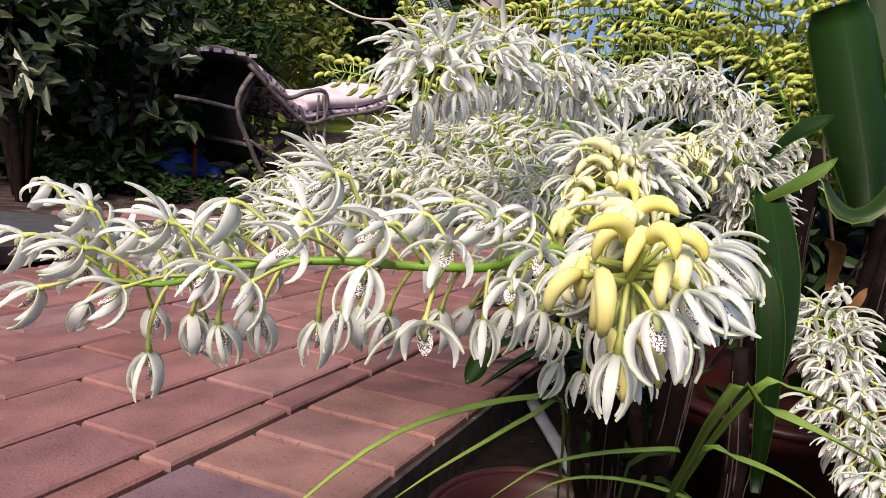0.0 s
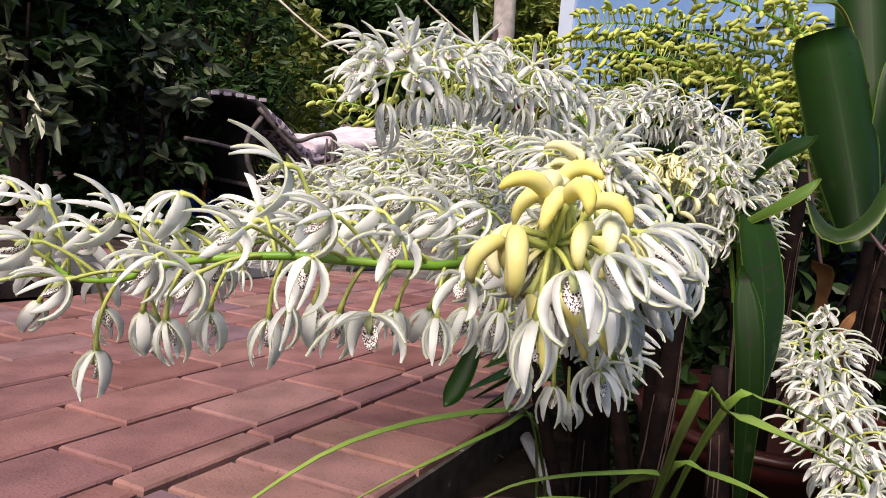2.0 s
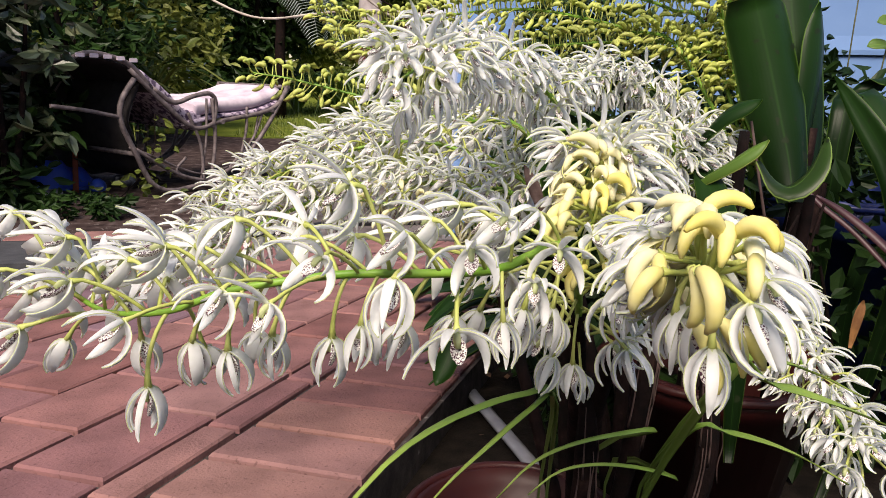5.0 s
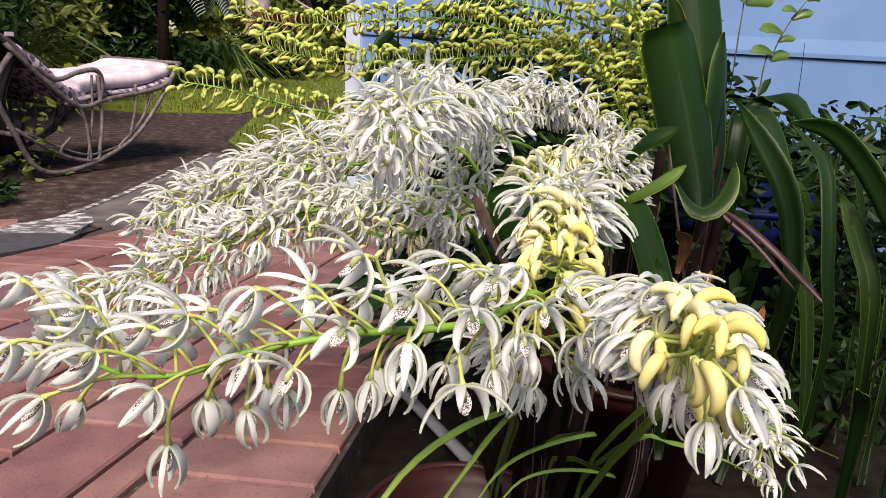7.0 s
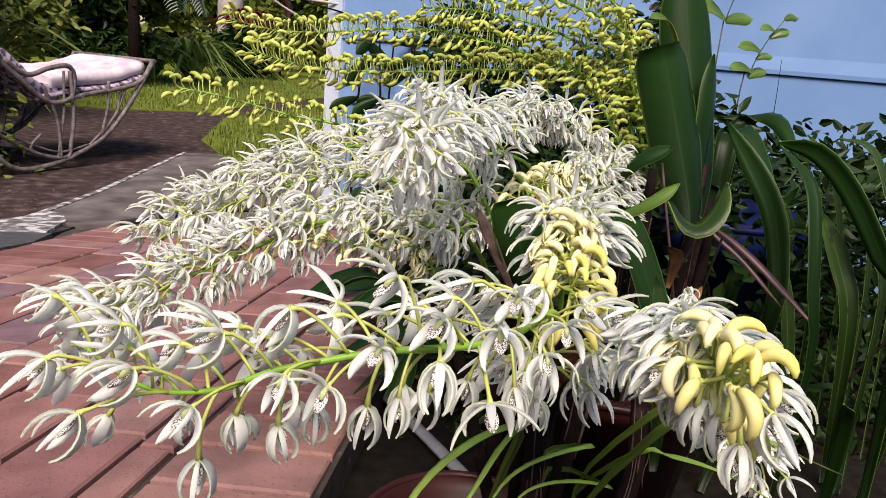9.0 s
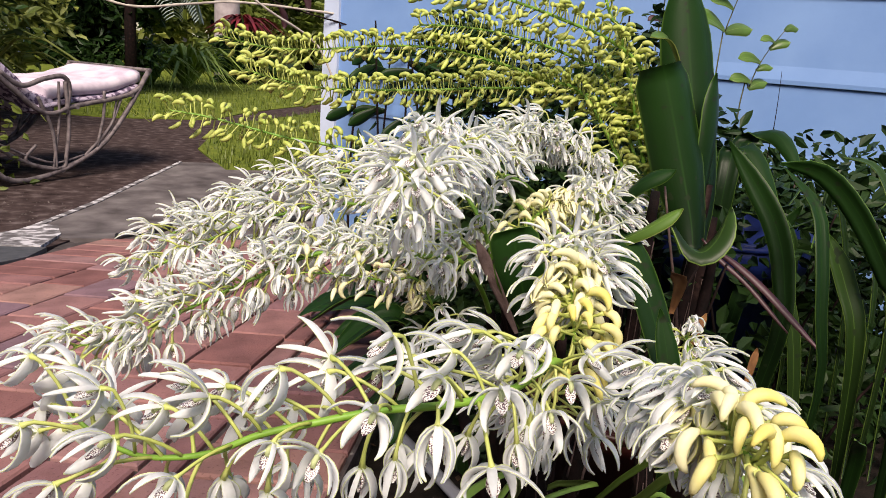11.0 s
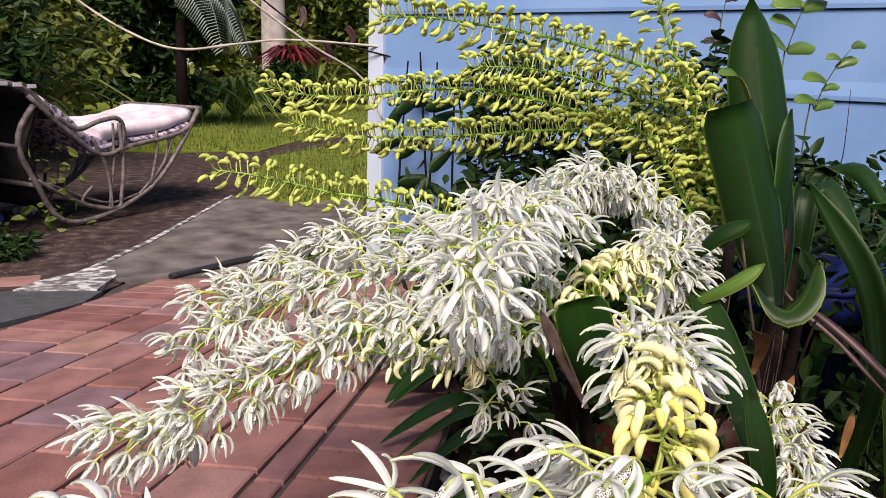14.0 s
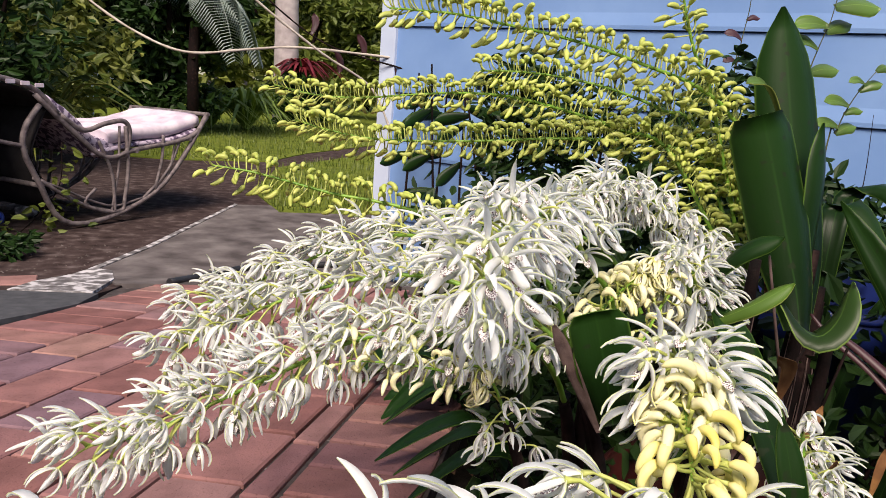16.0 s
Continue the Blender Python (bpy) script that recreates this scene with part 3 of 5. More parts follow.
spike(orchid, [(0.223, 1.086, 0.594), (0.229, 1.11, 0.594), (0.243, 1.148, 0.588), (0.259, 1.198, 0.574), (0.28, 1.278, 0.536), (0.29, 1.42, 0.4), (0.3, 1.48, 0.185)], 92, 0.247, HEAD_K, seed=3, size=1.08, crowd=0.72, low=SHORTS)
spike(orchid, [(0.237, 1.291, 0.563), (0.244, 1.316, 0.583), (0.251, 1.341, 0.602), (0.271, 1.391, 0.592), (0.345, 1.54, 0.45), (0.36, 1.56, 0.176)], 84, 0.155, HEAD_B, seed=4, size=1.1, crowd=0.95)
spike(orchid, [(-0.123, 1.52, 0.475), (-0.08, 1.528, 0.481), (-0.039, 1.532, 0.5), (-0.002, 1.538, 0.517), (0.037, 1.541, 0.535), (0.082, 1.55, 0.552), (0.13, 1.556, 0.555), (0.183, 1.554, 0.551), (0.239, 1.555, 0.538), (0.3, 1.62, 0.42), (0.33, 1.66, 0.166)], 138, 0.48, WHITE_K, seed=5)
spike(orchid, [(-0.079, 1.789, 0.505), (-0.025, 1.784, 0.531), (0.055, 1.766, 0.573), (0.119, 1.734, 0.602), (0.192, 1.683, 0.606), (0.263, 1.611, 0.579), (0.346, 1.574, 0.292), (0.358, 1.578, 0.169)], 112, 0.55, WHITE_K, seed=15)
spike(orchid, [(0.121, 1.317, 0.654), (0.131, 1.348, 0.661), (0.147, 1.393, 0.668), (0.171, 1.45, 0.67), (0.208, 1.512, 0.667), (0.249, 1.56, 0.651), (0.285, 1.582, 0.612), (0.312, 1.58, 0.566), (0.31, 1.62, 0.45), (0.34, 1.66, 0.166)], 86, 0.40, WHITE_K, seed=6, size=0.97)

spike(orchid, [(-0.076, 1.641, 0.507), (-0.02, 1.645, 0.539), (0.051, 1.645, 0.568), (0.124, 1.632, 0.586), (0.196, 1.606, 0.575), (0.281, 1.566, 0.511), (0.346, 1.561, 0.258), (0.348, 1.567, 0.17)], 98, 0.5, WHITE_K, seed=16)

second = plant("white rock orchid half hidden behind the first, cream buds opening")
spike(second, [(0.273, 1.681, 0.642), (0.348, 1.733, 0.66), (0.405, 1.755, 0.657), (0.455, 1.764, 0.628), (0.508, 1.766, 0.575), (0.526, 1.751, 0.314), (0.528, 1.757, 0.151)], 140, 0.45, WHITE_K, seed=7, size=0.95)
spike(second, [(0.278, 1.548, 0.572), (0.331, 1.589, 0.596), (0.382, 1.624, 0.6), (0.431, 1.651, 0.571), (0.475, 1.669, 0.305), (0.476, 1.685, 0.158)], 115, 0.42, [(0.5, FLOWERS, "flower"), (0.7, CREAMS, "flower"), (1.0, CBUDS, "bud")], seed=17)
spike(second, [(0.325, 1.547, 0.547), (0.372, 1.599, 0.578), (0.414, 1.635, 0.58), (0.467, 1.676, 0.359), (0.475, 1.694, 0.157)], 40, 0.36, [(0.4, FLOWERS, "flower"), (1.0, CBUDS, "bud")], seed=18)
spike(second, [(0.468, 1.344, 0.39), (0.471, 1.386, 0.403), (0.471, 1.429, 0.419), (0.472, 1.473, 0.441), (0.478, 1.509, 0.454), (0.498, 1.547, 0.46), (0.538, 1.607, 0.36), (0.548, 1.627, 0.169)], 84, 0.44, WHITE_K, seed=8, size=0.92)
spike(second, [(0.07, 1.526, 0.542), (0.107, 1.525, 0.54), (0.149, 1.525, 0.533), (0.201, 1.543, 0.504), (0.289, 1.547, 0.234), (0.302, 1.567, 0.171)], 34, 0.42, [(0.3, FLOWERS, "flower"), (0.5, CREAMS, "flower"), (1.0, CBUDS, "bud")], seed=19, radius=0.0018, size=0.85)

yellow = plant("rock orchid with long spikes of yellow-green unopened buds")
spike(yellow, [(-0.02, 2.175, 0.746), (0.045, 2.171, 0.735), (0.114, 2.153, 0.736), (0.189, 2.126, 0.746), (0.259, 2.083, 0.754), (0.323, 2.027, 0.753), (0.387, 1.965, 0.739), (0.441, 1.911, 0.721), (0.496, 1.85, 0.686), (0.6, 1.79, 0.45), (0.62, 1.8, 0.151)], 300, 0.62, GK, seed=12)
spike(yellow, [(0.015, 2.045, 0.701), (0.061, 2.044, 0.69), (0.124, 2.03, 0.682), (0.201, 2.01, 0.685), (0.284, 1.984, 0.692), (0.362, 1.951, 0.702), (0.436, 1.913, 0.707), (0.497, 1.873, 0.705), (0.541, 1.848, 0.687), (0.57, 1.827, 0.653), (0.6, 1.79, 0.45), (0.62, 1.8, 0.151)], 380, 0.66, GK, seed=11)
spike(yellow, [(0.117, 1.818, 0.839), (0.149, 1.824, 0.84), (0.194, 1.827, 0.84), (0.249, 1.836, 0.835), (0.312, 1.84, 0.828), (0.377, 1.839, 0.816), (0.435, 1.837, 0.801), (0.494, 1.831, 0.783), (0.542, 1.827, 0.753), (0.567, 1.822, 0.7), (0.6, 1.79, 0.45), (0.62, 1.8, 0.151)], 250, 0.6, GK, seed=13)
spike(yellow, [(-0.08, 1.909, 0.647), (-0.036, 1.907, 0.642), (0.012, 1.898, 0.633), (0.067, 1.886, 0.622), (0.115, 1.877, 0.617), (0.17, 1.864, 0.608), (0.282, 1.846, 0.584), (0.424, 1.819, 0.551), (0.58, 1.74, 0.157)], 120, 0.36, GK, seed=14)
budding = plant("rock orchid with upright spikes of yellow buds beside tall leaves")
spike(budding, [(0.457, 1.834, 0.918), (0.468, 1.835, 0.881), (0.481, 1.834, 0.843), (0.496, 1.834, 0.811), (0.524, 1.837, 0.766), (0.6, 1.79, 0.45), (0.62, 1.8, 0.151)], 80, 0.36, GK, seed=21)
spike(budding, [(0.273, 2.039, 0.787), (0.332, 2.014, 0.789), (0.39, 1.985, 0.784), (0.445, 1.954, 0.772), (0.493, 1.91, 0.751), (0.532, 1.867, 0.715), (0.6, 1.79, 0.45), (0.62, 1.8, 0.151)], 165, 0.45, GK, seed=22)


# ---- leaves and canes ----
def leaf(parent, pts, width, side, material=LEAF, cup=0.25, shape="oval", n=14, name="leaf", thick=0.0012, label=""):
    """A leaf along pts (base to tip); side: the direction across it."""
    mid = spline(pts, n)
    ws = []
    for i in range(n):
        t = i / (n - 1)
        w = {"oval": (0.35 + 0.65 * math.sin(min(1, t * 1.6) * math.pi / 2)) * (1 - max(0, (t - 0.7) / 0.3) ** 2.2 * 0.93),
             "strap": min(1, 0.22 + 1.5 * t) * (1 - max(0, t - 0.35) / 0.65 * 0.95),
             "blunt": (0.4 + 0.6 * min(1, t * 1.8)) * (1 - max(0, (t - 0.9) / 0.1) ** 2 * 0.25)}[shape]
        ws.append(max(0.0006, 1.15 * width * w))
    return part(name, blade(bmesh.new(), mid, Vector(side), ws, cup, thick), material, parent, label)


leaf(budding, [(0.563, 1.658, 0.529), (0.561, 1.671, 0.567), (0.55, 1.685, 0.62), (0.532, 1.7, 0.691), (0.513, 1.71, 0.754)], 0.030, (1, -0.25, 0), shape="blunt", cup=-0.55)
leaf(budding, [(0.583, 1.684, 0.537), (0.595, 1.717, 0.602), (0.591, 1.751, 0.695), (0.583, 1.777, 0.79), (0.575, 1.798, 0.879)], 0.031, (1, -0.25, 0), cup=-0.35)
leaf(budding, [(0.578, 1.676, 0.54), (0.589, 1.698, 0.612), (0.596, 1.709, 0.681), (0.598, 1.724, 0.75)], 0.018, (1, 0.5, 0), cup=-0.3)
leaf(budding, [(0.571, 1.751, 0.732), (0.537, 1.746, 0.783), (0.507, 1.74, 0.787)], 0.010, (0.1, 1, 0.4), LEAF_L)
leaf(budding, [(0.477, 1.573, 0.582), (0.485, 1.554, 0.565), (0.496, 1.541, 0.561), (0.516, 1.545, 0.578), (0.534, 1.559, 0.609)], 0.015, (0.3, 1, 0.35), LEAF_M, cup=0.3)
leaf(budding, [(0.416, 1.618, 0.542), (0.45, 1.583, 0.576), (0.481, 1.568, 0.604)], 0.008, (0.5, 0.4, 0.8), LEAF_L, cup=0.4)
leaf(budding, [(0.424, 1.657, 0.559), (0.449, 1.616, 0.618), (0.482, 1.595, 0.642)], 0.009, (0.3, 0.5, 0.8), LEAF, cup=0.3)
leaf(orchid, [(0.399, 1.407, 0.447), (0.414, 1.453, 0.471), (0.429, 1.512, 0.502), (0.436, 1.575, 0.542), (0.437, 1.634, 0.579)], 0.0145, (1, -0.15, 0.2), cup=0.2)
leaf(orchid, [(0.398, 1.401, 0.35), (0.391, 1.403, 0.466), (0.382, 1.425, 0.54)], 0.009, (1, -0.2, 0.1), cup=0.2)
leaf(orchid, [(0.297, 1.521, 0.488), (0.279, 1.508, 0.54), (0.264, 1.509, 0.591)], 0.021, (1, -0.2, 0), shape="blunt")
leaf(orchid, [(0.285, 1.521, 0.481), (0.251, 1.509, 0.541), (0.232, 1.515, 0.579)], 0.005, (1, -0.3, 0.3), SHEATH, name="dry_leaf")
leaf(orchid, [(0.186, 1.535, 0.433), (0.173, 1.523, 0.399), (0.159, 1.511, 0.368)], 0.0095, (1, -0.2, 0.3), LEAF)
for pl, (x, y), h, rr in ((budding, (0.608, 1.712), 0.565, 0.017), (budding, (0.622, 1.728), 0.543, 0.014), (budding, (0.493, 1.659), 0.606, 0.013), (orchid, (0.343, 1.469), 0.535, 0.013), (orchid, (0.285, 1.427), 0.416, 0.014),
                          (yellow, (0.588, 1.707), 0.609, 0.016), (second, (0.485, 1.692), 0.538, 0.014), (second, (0.382, 1.409), 0.465, 0.013), (budding, (0.528, 1.580), 0.549, 0.012)):
    r = random.Random(int(x * 1000))
    line = spline([(x + r.uniform(-0.02, 0.02), y + 0.03, floor_z(y) - 0.065), (x, y, floor_z(y) + (h - floor_z(y)) * 0.4), (x + r.uniform(-0.015, 0.015), y, h)], 16)
    rad = [0.62 * rr * (0.7 + 0.5 * math.sin(math.pi * i / 15)) * (0.93 if i % 4 == 0 else 1.0) for i in range(16)]
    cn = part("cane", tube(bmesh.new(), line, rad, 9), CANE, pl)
    for k in range(5):
        a = r.uniform(3.4, 6.0)
        i0 = r.randrange(5, 10)
        off = Vector((math.cos(a), math.sin(a), 0))
        seg = [line[i] + off * (rad[i] * r.uniform(1.0, 1.25)) for i in range(i0, min(16, i0 + r.randrange(4, 7)))]
        part("sheath_strip", tube(bmesh.new(), spline(seg, 8), [0.0011 * (1 - 0.6 * i / 7) for i in range(8)], 4, flat=0.4), SHEATH, cn, "papery dry sheath strip")

# narrow strap leaves arching out of the bed in front
strap = plant("clump of narrow arching green strap leaves", category="strap plant", name="strap_plant", group="plants in the bed")
for pts, w in (([(0.26, 1.46, 0.187), (0.26, 1.45, 0.3), (0.235, 1.341, 0.437), (0.207, 1.33, 0.443), (0.18, 1.31, 0.445), (0.146, 1.276, 0.446), (0.117, 1.237, 0.444), (0.09, 1.19, 0.435), (0.08, 1.158, 0.429)], 0.0062),
               ([(0.25, 1.45, 0.188), (0.25, 1.44, 0.3), (0.236, 1.35, 0.431), (0.211, 1.325, 0.432), (0.179, 1.28, 0.43), (0.154, 1.244, 0.428), (0.133, 1.206, 0.428)], 0.0042),
               ([(0.32, 1.52, 0.18), (0.32, 1.51, 0.3), (0.339, 1.419, 0.371), (0.3, 1.407, 0.373), (0.257, 1.382, 0.376), (0.221, 1.343, 0.382), (0.189, 1.298, 0.381)], 0.0056),
               ([(0.33, 1.5, 0.183), (0.33, 1.49, 0.3), (0.352, 1.398, 0.339), (0.318, 1.382, 0.357), (0.277, 1.364, 0.37), (0.241, 1.339, 0.378), (0.212, 1.307, 0.378)], 0.0056),
               ([(0.33, 1.42, 0.191), (0.33, 1.41, 0.3), (0.319, 1.261, 0.486), (0.329, 1.237, 0.492), (0.34, 1.211, 0.496), (0.35, 1.184, 0.499), (0.361, 1.154, 0.501)], 0.0058),
               ([(0.34, 1.45, 0.188), (0.34, 1.44, 0.3), (0.326, 1.321, 0.42), (0.341, 1.297, 0.43), (0.356, 1.271, 0.436), (0.368, 1.243, 0.439), (0.374, 1.215, 0.441)], 0.004),
               ([(0.36, 1.48, 0.185), (0.36, 1.47, 0.3), (0.356, 1.329, 0.461), (0.371, 1.307, 0.477), (0.386, 1.278, 0.48), (0.398, 1.247, 0.478)], 0.0046)):
    leaf(strap, pts, 0.82 * w, (0.3, -1, 0.1) if w > 0.0035 else (0.5, -1, 0.3), GRASSBLADE, 0.4, "strap", 18, thick=0.0004)

# broad dark leaves and weeds between the orchids and the wall
lily = plant("tall clump of dark glossy strap leaves with holes", category="garden plant", name="garden_plant", group="plants in the bed")
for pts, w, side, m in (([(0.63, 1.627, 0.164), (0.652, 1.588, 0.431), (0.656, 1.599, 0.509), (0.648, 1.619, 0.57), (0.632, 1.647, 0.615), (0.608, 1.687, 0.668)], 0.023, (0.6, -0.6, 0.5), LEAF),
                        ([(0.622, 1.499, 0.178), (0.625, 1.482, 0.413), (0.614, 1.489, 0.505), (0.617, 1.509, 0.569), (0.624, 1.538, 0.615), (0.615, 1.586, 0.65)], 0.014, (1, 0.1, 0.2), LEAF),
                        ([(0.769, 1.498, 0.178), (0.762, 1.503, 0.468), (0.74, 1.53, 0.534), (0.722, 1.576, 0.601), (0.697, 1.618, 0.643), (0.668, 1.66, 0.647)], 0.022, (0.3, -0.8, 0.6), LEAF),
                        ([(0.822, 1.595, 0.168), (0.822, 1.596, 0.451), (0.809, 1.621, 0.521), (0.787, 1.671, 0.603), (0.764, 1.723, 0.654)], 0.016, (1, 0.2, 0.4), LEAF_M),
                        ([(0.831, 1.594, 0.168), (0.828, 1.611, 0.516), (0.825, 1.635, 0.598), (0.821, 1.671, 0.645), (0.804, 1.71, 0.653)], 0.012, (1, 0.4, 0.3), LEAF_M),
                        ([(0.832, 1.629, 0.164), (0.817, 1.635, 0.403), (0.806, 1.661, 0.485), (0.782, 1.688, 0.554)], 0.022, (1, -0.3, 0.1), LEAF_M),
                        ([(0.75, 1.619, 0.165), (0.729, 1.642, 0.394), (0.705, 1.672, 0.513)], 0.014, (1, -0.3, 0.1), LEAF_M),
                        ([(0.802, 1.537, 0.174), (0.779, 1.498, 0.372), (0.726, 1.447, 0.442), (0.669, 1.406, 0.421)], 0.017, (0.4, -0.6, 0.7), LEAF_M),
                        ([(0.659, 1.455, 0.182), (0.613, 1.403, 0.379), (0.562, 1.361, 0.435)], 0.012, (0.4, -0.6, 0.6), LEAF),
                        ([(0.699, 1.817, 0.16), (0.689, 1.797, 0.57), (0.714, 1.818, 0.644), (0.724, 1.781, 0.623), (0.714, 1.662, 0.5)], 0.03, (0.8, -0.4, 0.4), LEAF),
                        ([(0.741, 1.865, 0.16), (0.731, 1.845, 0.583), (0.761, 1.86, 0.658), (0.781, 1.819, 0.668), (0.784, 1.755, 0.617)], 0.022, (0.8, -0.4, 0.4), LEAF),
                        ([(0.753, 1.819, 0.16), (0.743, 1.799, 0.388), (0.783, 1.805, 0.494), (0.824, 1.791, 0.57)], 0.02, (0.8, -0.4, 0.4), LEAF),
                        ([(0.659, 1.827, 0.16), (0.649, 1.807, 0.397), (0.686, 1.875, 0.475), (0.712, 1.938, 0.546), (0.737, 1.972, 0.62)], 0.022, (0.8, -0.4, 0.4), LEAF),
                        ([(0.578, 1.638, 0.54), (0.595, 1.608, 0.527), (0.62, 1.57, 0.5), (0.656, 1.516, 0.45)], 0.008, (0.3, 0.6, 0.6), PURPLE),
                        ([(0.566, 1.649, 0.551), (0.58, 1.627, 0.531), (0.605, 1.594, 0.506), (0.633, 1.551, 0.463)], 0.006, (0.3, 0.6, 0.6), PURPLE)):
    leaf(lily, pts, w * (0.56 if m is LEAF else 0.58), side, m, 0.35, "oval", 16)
for k in range(6):
    r = random.Random(300 + k)
    x, y = 0.79 + 0.035 * k, 1.74 - 0.014 * k
    leaf(lily, [(x + 0.02, y, floor_z(y) - 0.06), (x, y, 0.45), (x - r.uniform(0.0, 0.05), y + r.uniform(-0.03, 0.05), r.uniform(0.55, 0.66)), (x - r.uniform(0.06, 0.14), y + r.uniform(-0.04, 0.04), r.uniform(0.52, 0.62))], r.uniform(0.005, 0.010), (1, 0.3, 0.4), LEAF_M, 0.3, "strap", 14)


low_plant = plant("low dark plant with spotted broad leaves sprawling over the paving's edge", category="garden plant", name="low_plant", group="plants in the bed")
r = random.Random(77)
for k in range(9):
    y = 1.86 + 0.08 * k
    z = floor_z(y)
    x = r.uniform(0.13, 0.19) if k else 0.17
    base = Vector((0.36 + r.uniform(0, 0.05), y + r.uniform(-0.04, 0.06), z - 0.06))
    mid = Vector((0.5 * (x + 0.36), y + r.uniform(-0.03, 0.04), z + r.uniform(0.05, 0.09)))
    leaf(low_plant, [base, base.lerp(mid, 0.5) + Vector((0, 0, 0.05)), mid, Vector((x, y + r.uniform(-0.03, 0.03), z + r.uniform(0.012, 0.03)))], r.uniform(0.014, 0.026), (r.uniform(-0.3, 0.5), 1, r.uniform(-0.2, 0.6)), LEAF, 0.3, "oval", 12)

WEEDSTEM = mat("weed stem", [(0.3, (0.04, 0.045, 0.015)), (0.7, (0.10, 0.10, 0.035))], 30, 0.6, 0.1)


def weed(pts, leaves, label, seed, m=LEAF_L, size=0.03):
    r = random.Random(seed)
    e = plant(label, category="weed", name="weed", group="weeds by the wall")
    line = spline(pts, 16)
    part("stem", tube(bmesh.new(), line, [(0.0015 if leaves == 0 else 0.002) * (1 - 0.6 * i / 15) for i in range(16)], 6), CANE if leaves == 0 else WEEDSTEM, e)
    for k in range(leaves):
        p = line[int(5 + 10 * k / max(1, leaves - 1))]
        a = r.uniform(-0.6, 0.6) + (0 if k % 2 else math.pi)
        d = Vector((math.cos(a), -0.3 * math.sin(a), r.uniform(-0.05, 0.35)))
        L = size * r.uniform(0.7, 1.3)
        leaf(e, [p, p + d * L * 0.5 + Vector((0, 0, 0.006)), p + d * L], L * 0.2, (0, 0.6, 0.8), m, 0.3, "oval", 9)


weed([(1.111, 2.501, 0.072), (1.111, 2.501, 0.788), (1.114, 2.497, 0.85), (1.125, 2.484, 0.923), (1.132, 2.475, 0.965), (1.133, 2.461, 1.05)], 7, "slender weed with pale oval leaves before the wall", 1, size=0.085)
weed([(1.163, 2.461, 0.077), (1.163, 2.461, 0.692), (1.174, 2.454, 0.724), (1.183, 2.449, 0.768), (1.199, 2.436, 0.818), (1.218, 2.418, 0.861)], 8, "slender weed with pale oval leaves before the wall", 2, size=0.055)
weed([(1.222, 2.403, 0.083), (1.222, 2.403, 0.561), (1.227, 2.406, 0.624), (1.229, 2.41, 0.686), (1.227, 2.414, 0.771)], 0, "bare thin twig standing before the wall", 3)
weed([(0.985, 2.58, 0.064), (0.985, 2.58, 0.819), (0.987, 2.578, 0.851), (0.988, 2.573, 0.914), (0.991, 2.564, 0.981), (0.986, 2.557, 1.052)], 6, "thin purple-leaved weed before the wall", 4, m=PURPLE, size=0.04)

# ---- bits in the bed ----
bm = tube(bmesh.new(), spline([(0.20, 2.5, 0.10), (0.236, 2.15, 0.117), (0.265, 1.95, 0.138), (0.30, 1.75, 0.159), (0.34, 1.5, 0.185)], 20), 0.0135, 10, flat=0.5)
tagged(part("drain_pipe", smooth(bm), GREYPIPE), "flat grey plastic pipe lying in the dark bed", "pipe")


def pot(x, y, r, h, label, m=REDPOT):
    bm = bmesh.new()
    prof = [(0.72 * r, 0), (0.97 * r, h * 0.86), (1.08 * r, h * 0.86), (1.10 * r, h), (1.0 * r, h), (0.92 * r, h * 0.8), (0.68 * r, 0.02)]
    rings = [[bm.verts.new((q * math.cos(2 * math.pi * k / 28), q * math.sin(2 * math.pi * k / 28), z)) for k in range(28)] for q, z in prof]
    for a, b in zip(rings, rings[1:]):
        for k in range(28):
            bm.faces.new((a[k], a[(k + 1) % 28], b[(k + 1) % 28], b[k])).smooth = True
    bm.faces.new(rings[0][::-1])
    bm.faces.new(rings[-1])
    o = tagged(part("plant_pot", bm, m), label, "pot", "pots in the bed")
    part("rim", tube(bmesh.new(), [(1.1 * r * math.cos(k * math.pi / 18), 1.1 * r * math.sin(k * math.pi / 18), h * 0.98) for k in range(37)], 0.005, 8), m, o)
    o.location = (x, y, floor_z(y) - 0.07)
    return o


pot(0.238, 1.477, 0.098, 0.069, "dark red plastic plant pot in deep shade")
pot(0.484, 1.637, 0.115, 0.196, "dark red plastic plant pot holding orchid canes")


def bract(parent, pts, w, side):
    leaf(parent, pts, w, side, DRY, 0.6, "oval", 9, "dry_sheath", 0.0006)


for pts, w in (([(0.51, 1.563, 0.433), (0.516, 1.559, 0.462), (0.527, 1.56, 0.486)], 0.004), ([(0.578, 1.538, 0.401), (0.578, 1.535, 0.429), (0.583, 1.536, 0.452)], 0.004), ([(0.498, 1.507, 0.422), (0.494, 1.497, 0.451), (0.49, 1.487, 0.468)], 0.004), ([(0.574, 1.741, 0.542), (0.562, 1.738, 0.631), (0.548, 1.736, 0.653)], 0.006), ([(0.513, 1.609, 0.468), (0.509, 1.595, 0.514), (0.493, 1.59, 0.525)], 0.007)):
    bract(budding, pts, w, (1, -0.3, 0.1))
TUB = mat("dark blue plastic", [(0.3, (0.005, 0.012, 0.08)), (0.7, (0.012, 0.028, 0.17))], 10, 0.4, 0.1)
tub = pot(0.787, 1.937, 0.138, 0.380, "dark blue plastic tub standing in shade by the wall", TUB)
tub.name = "plastic_tub"


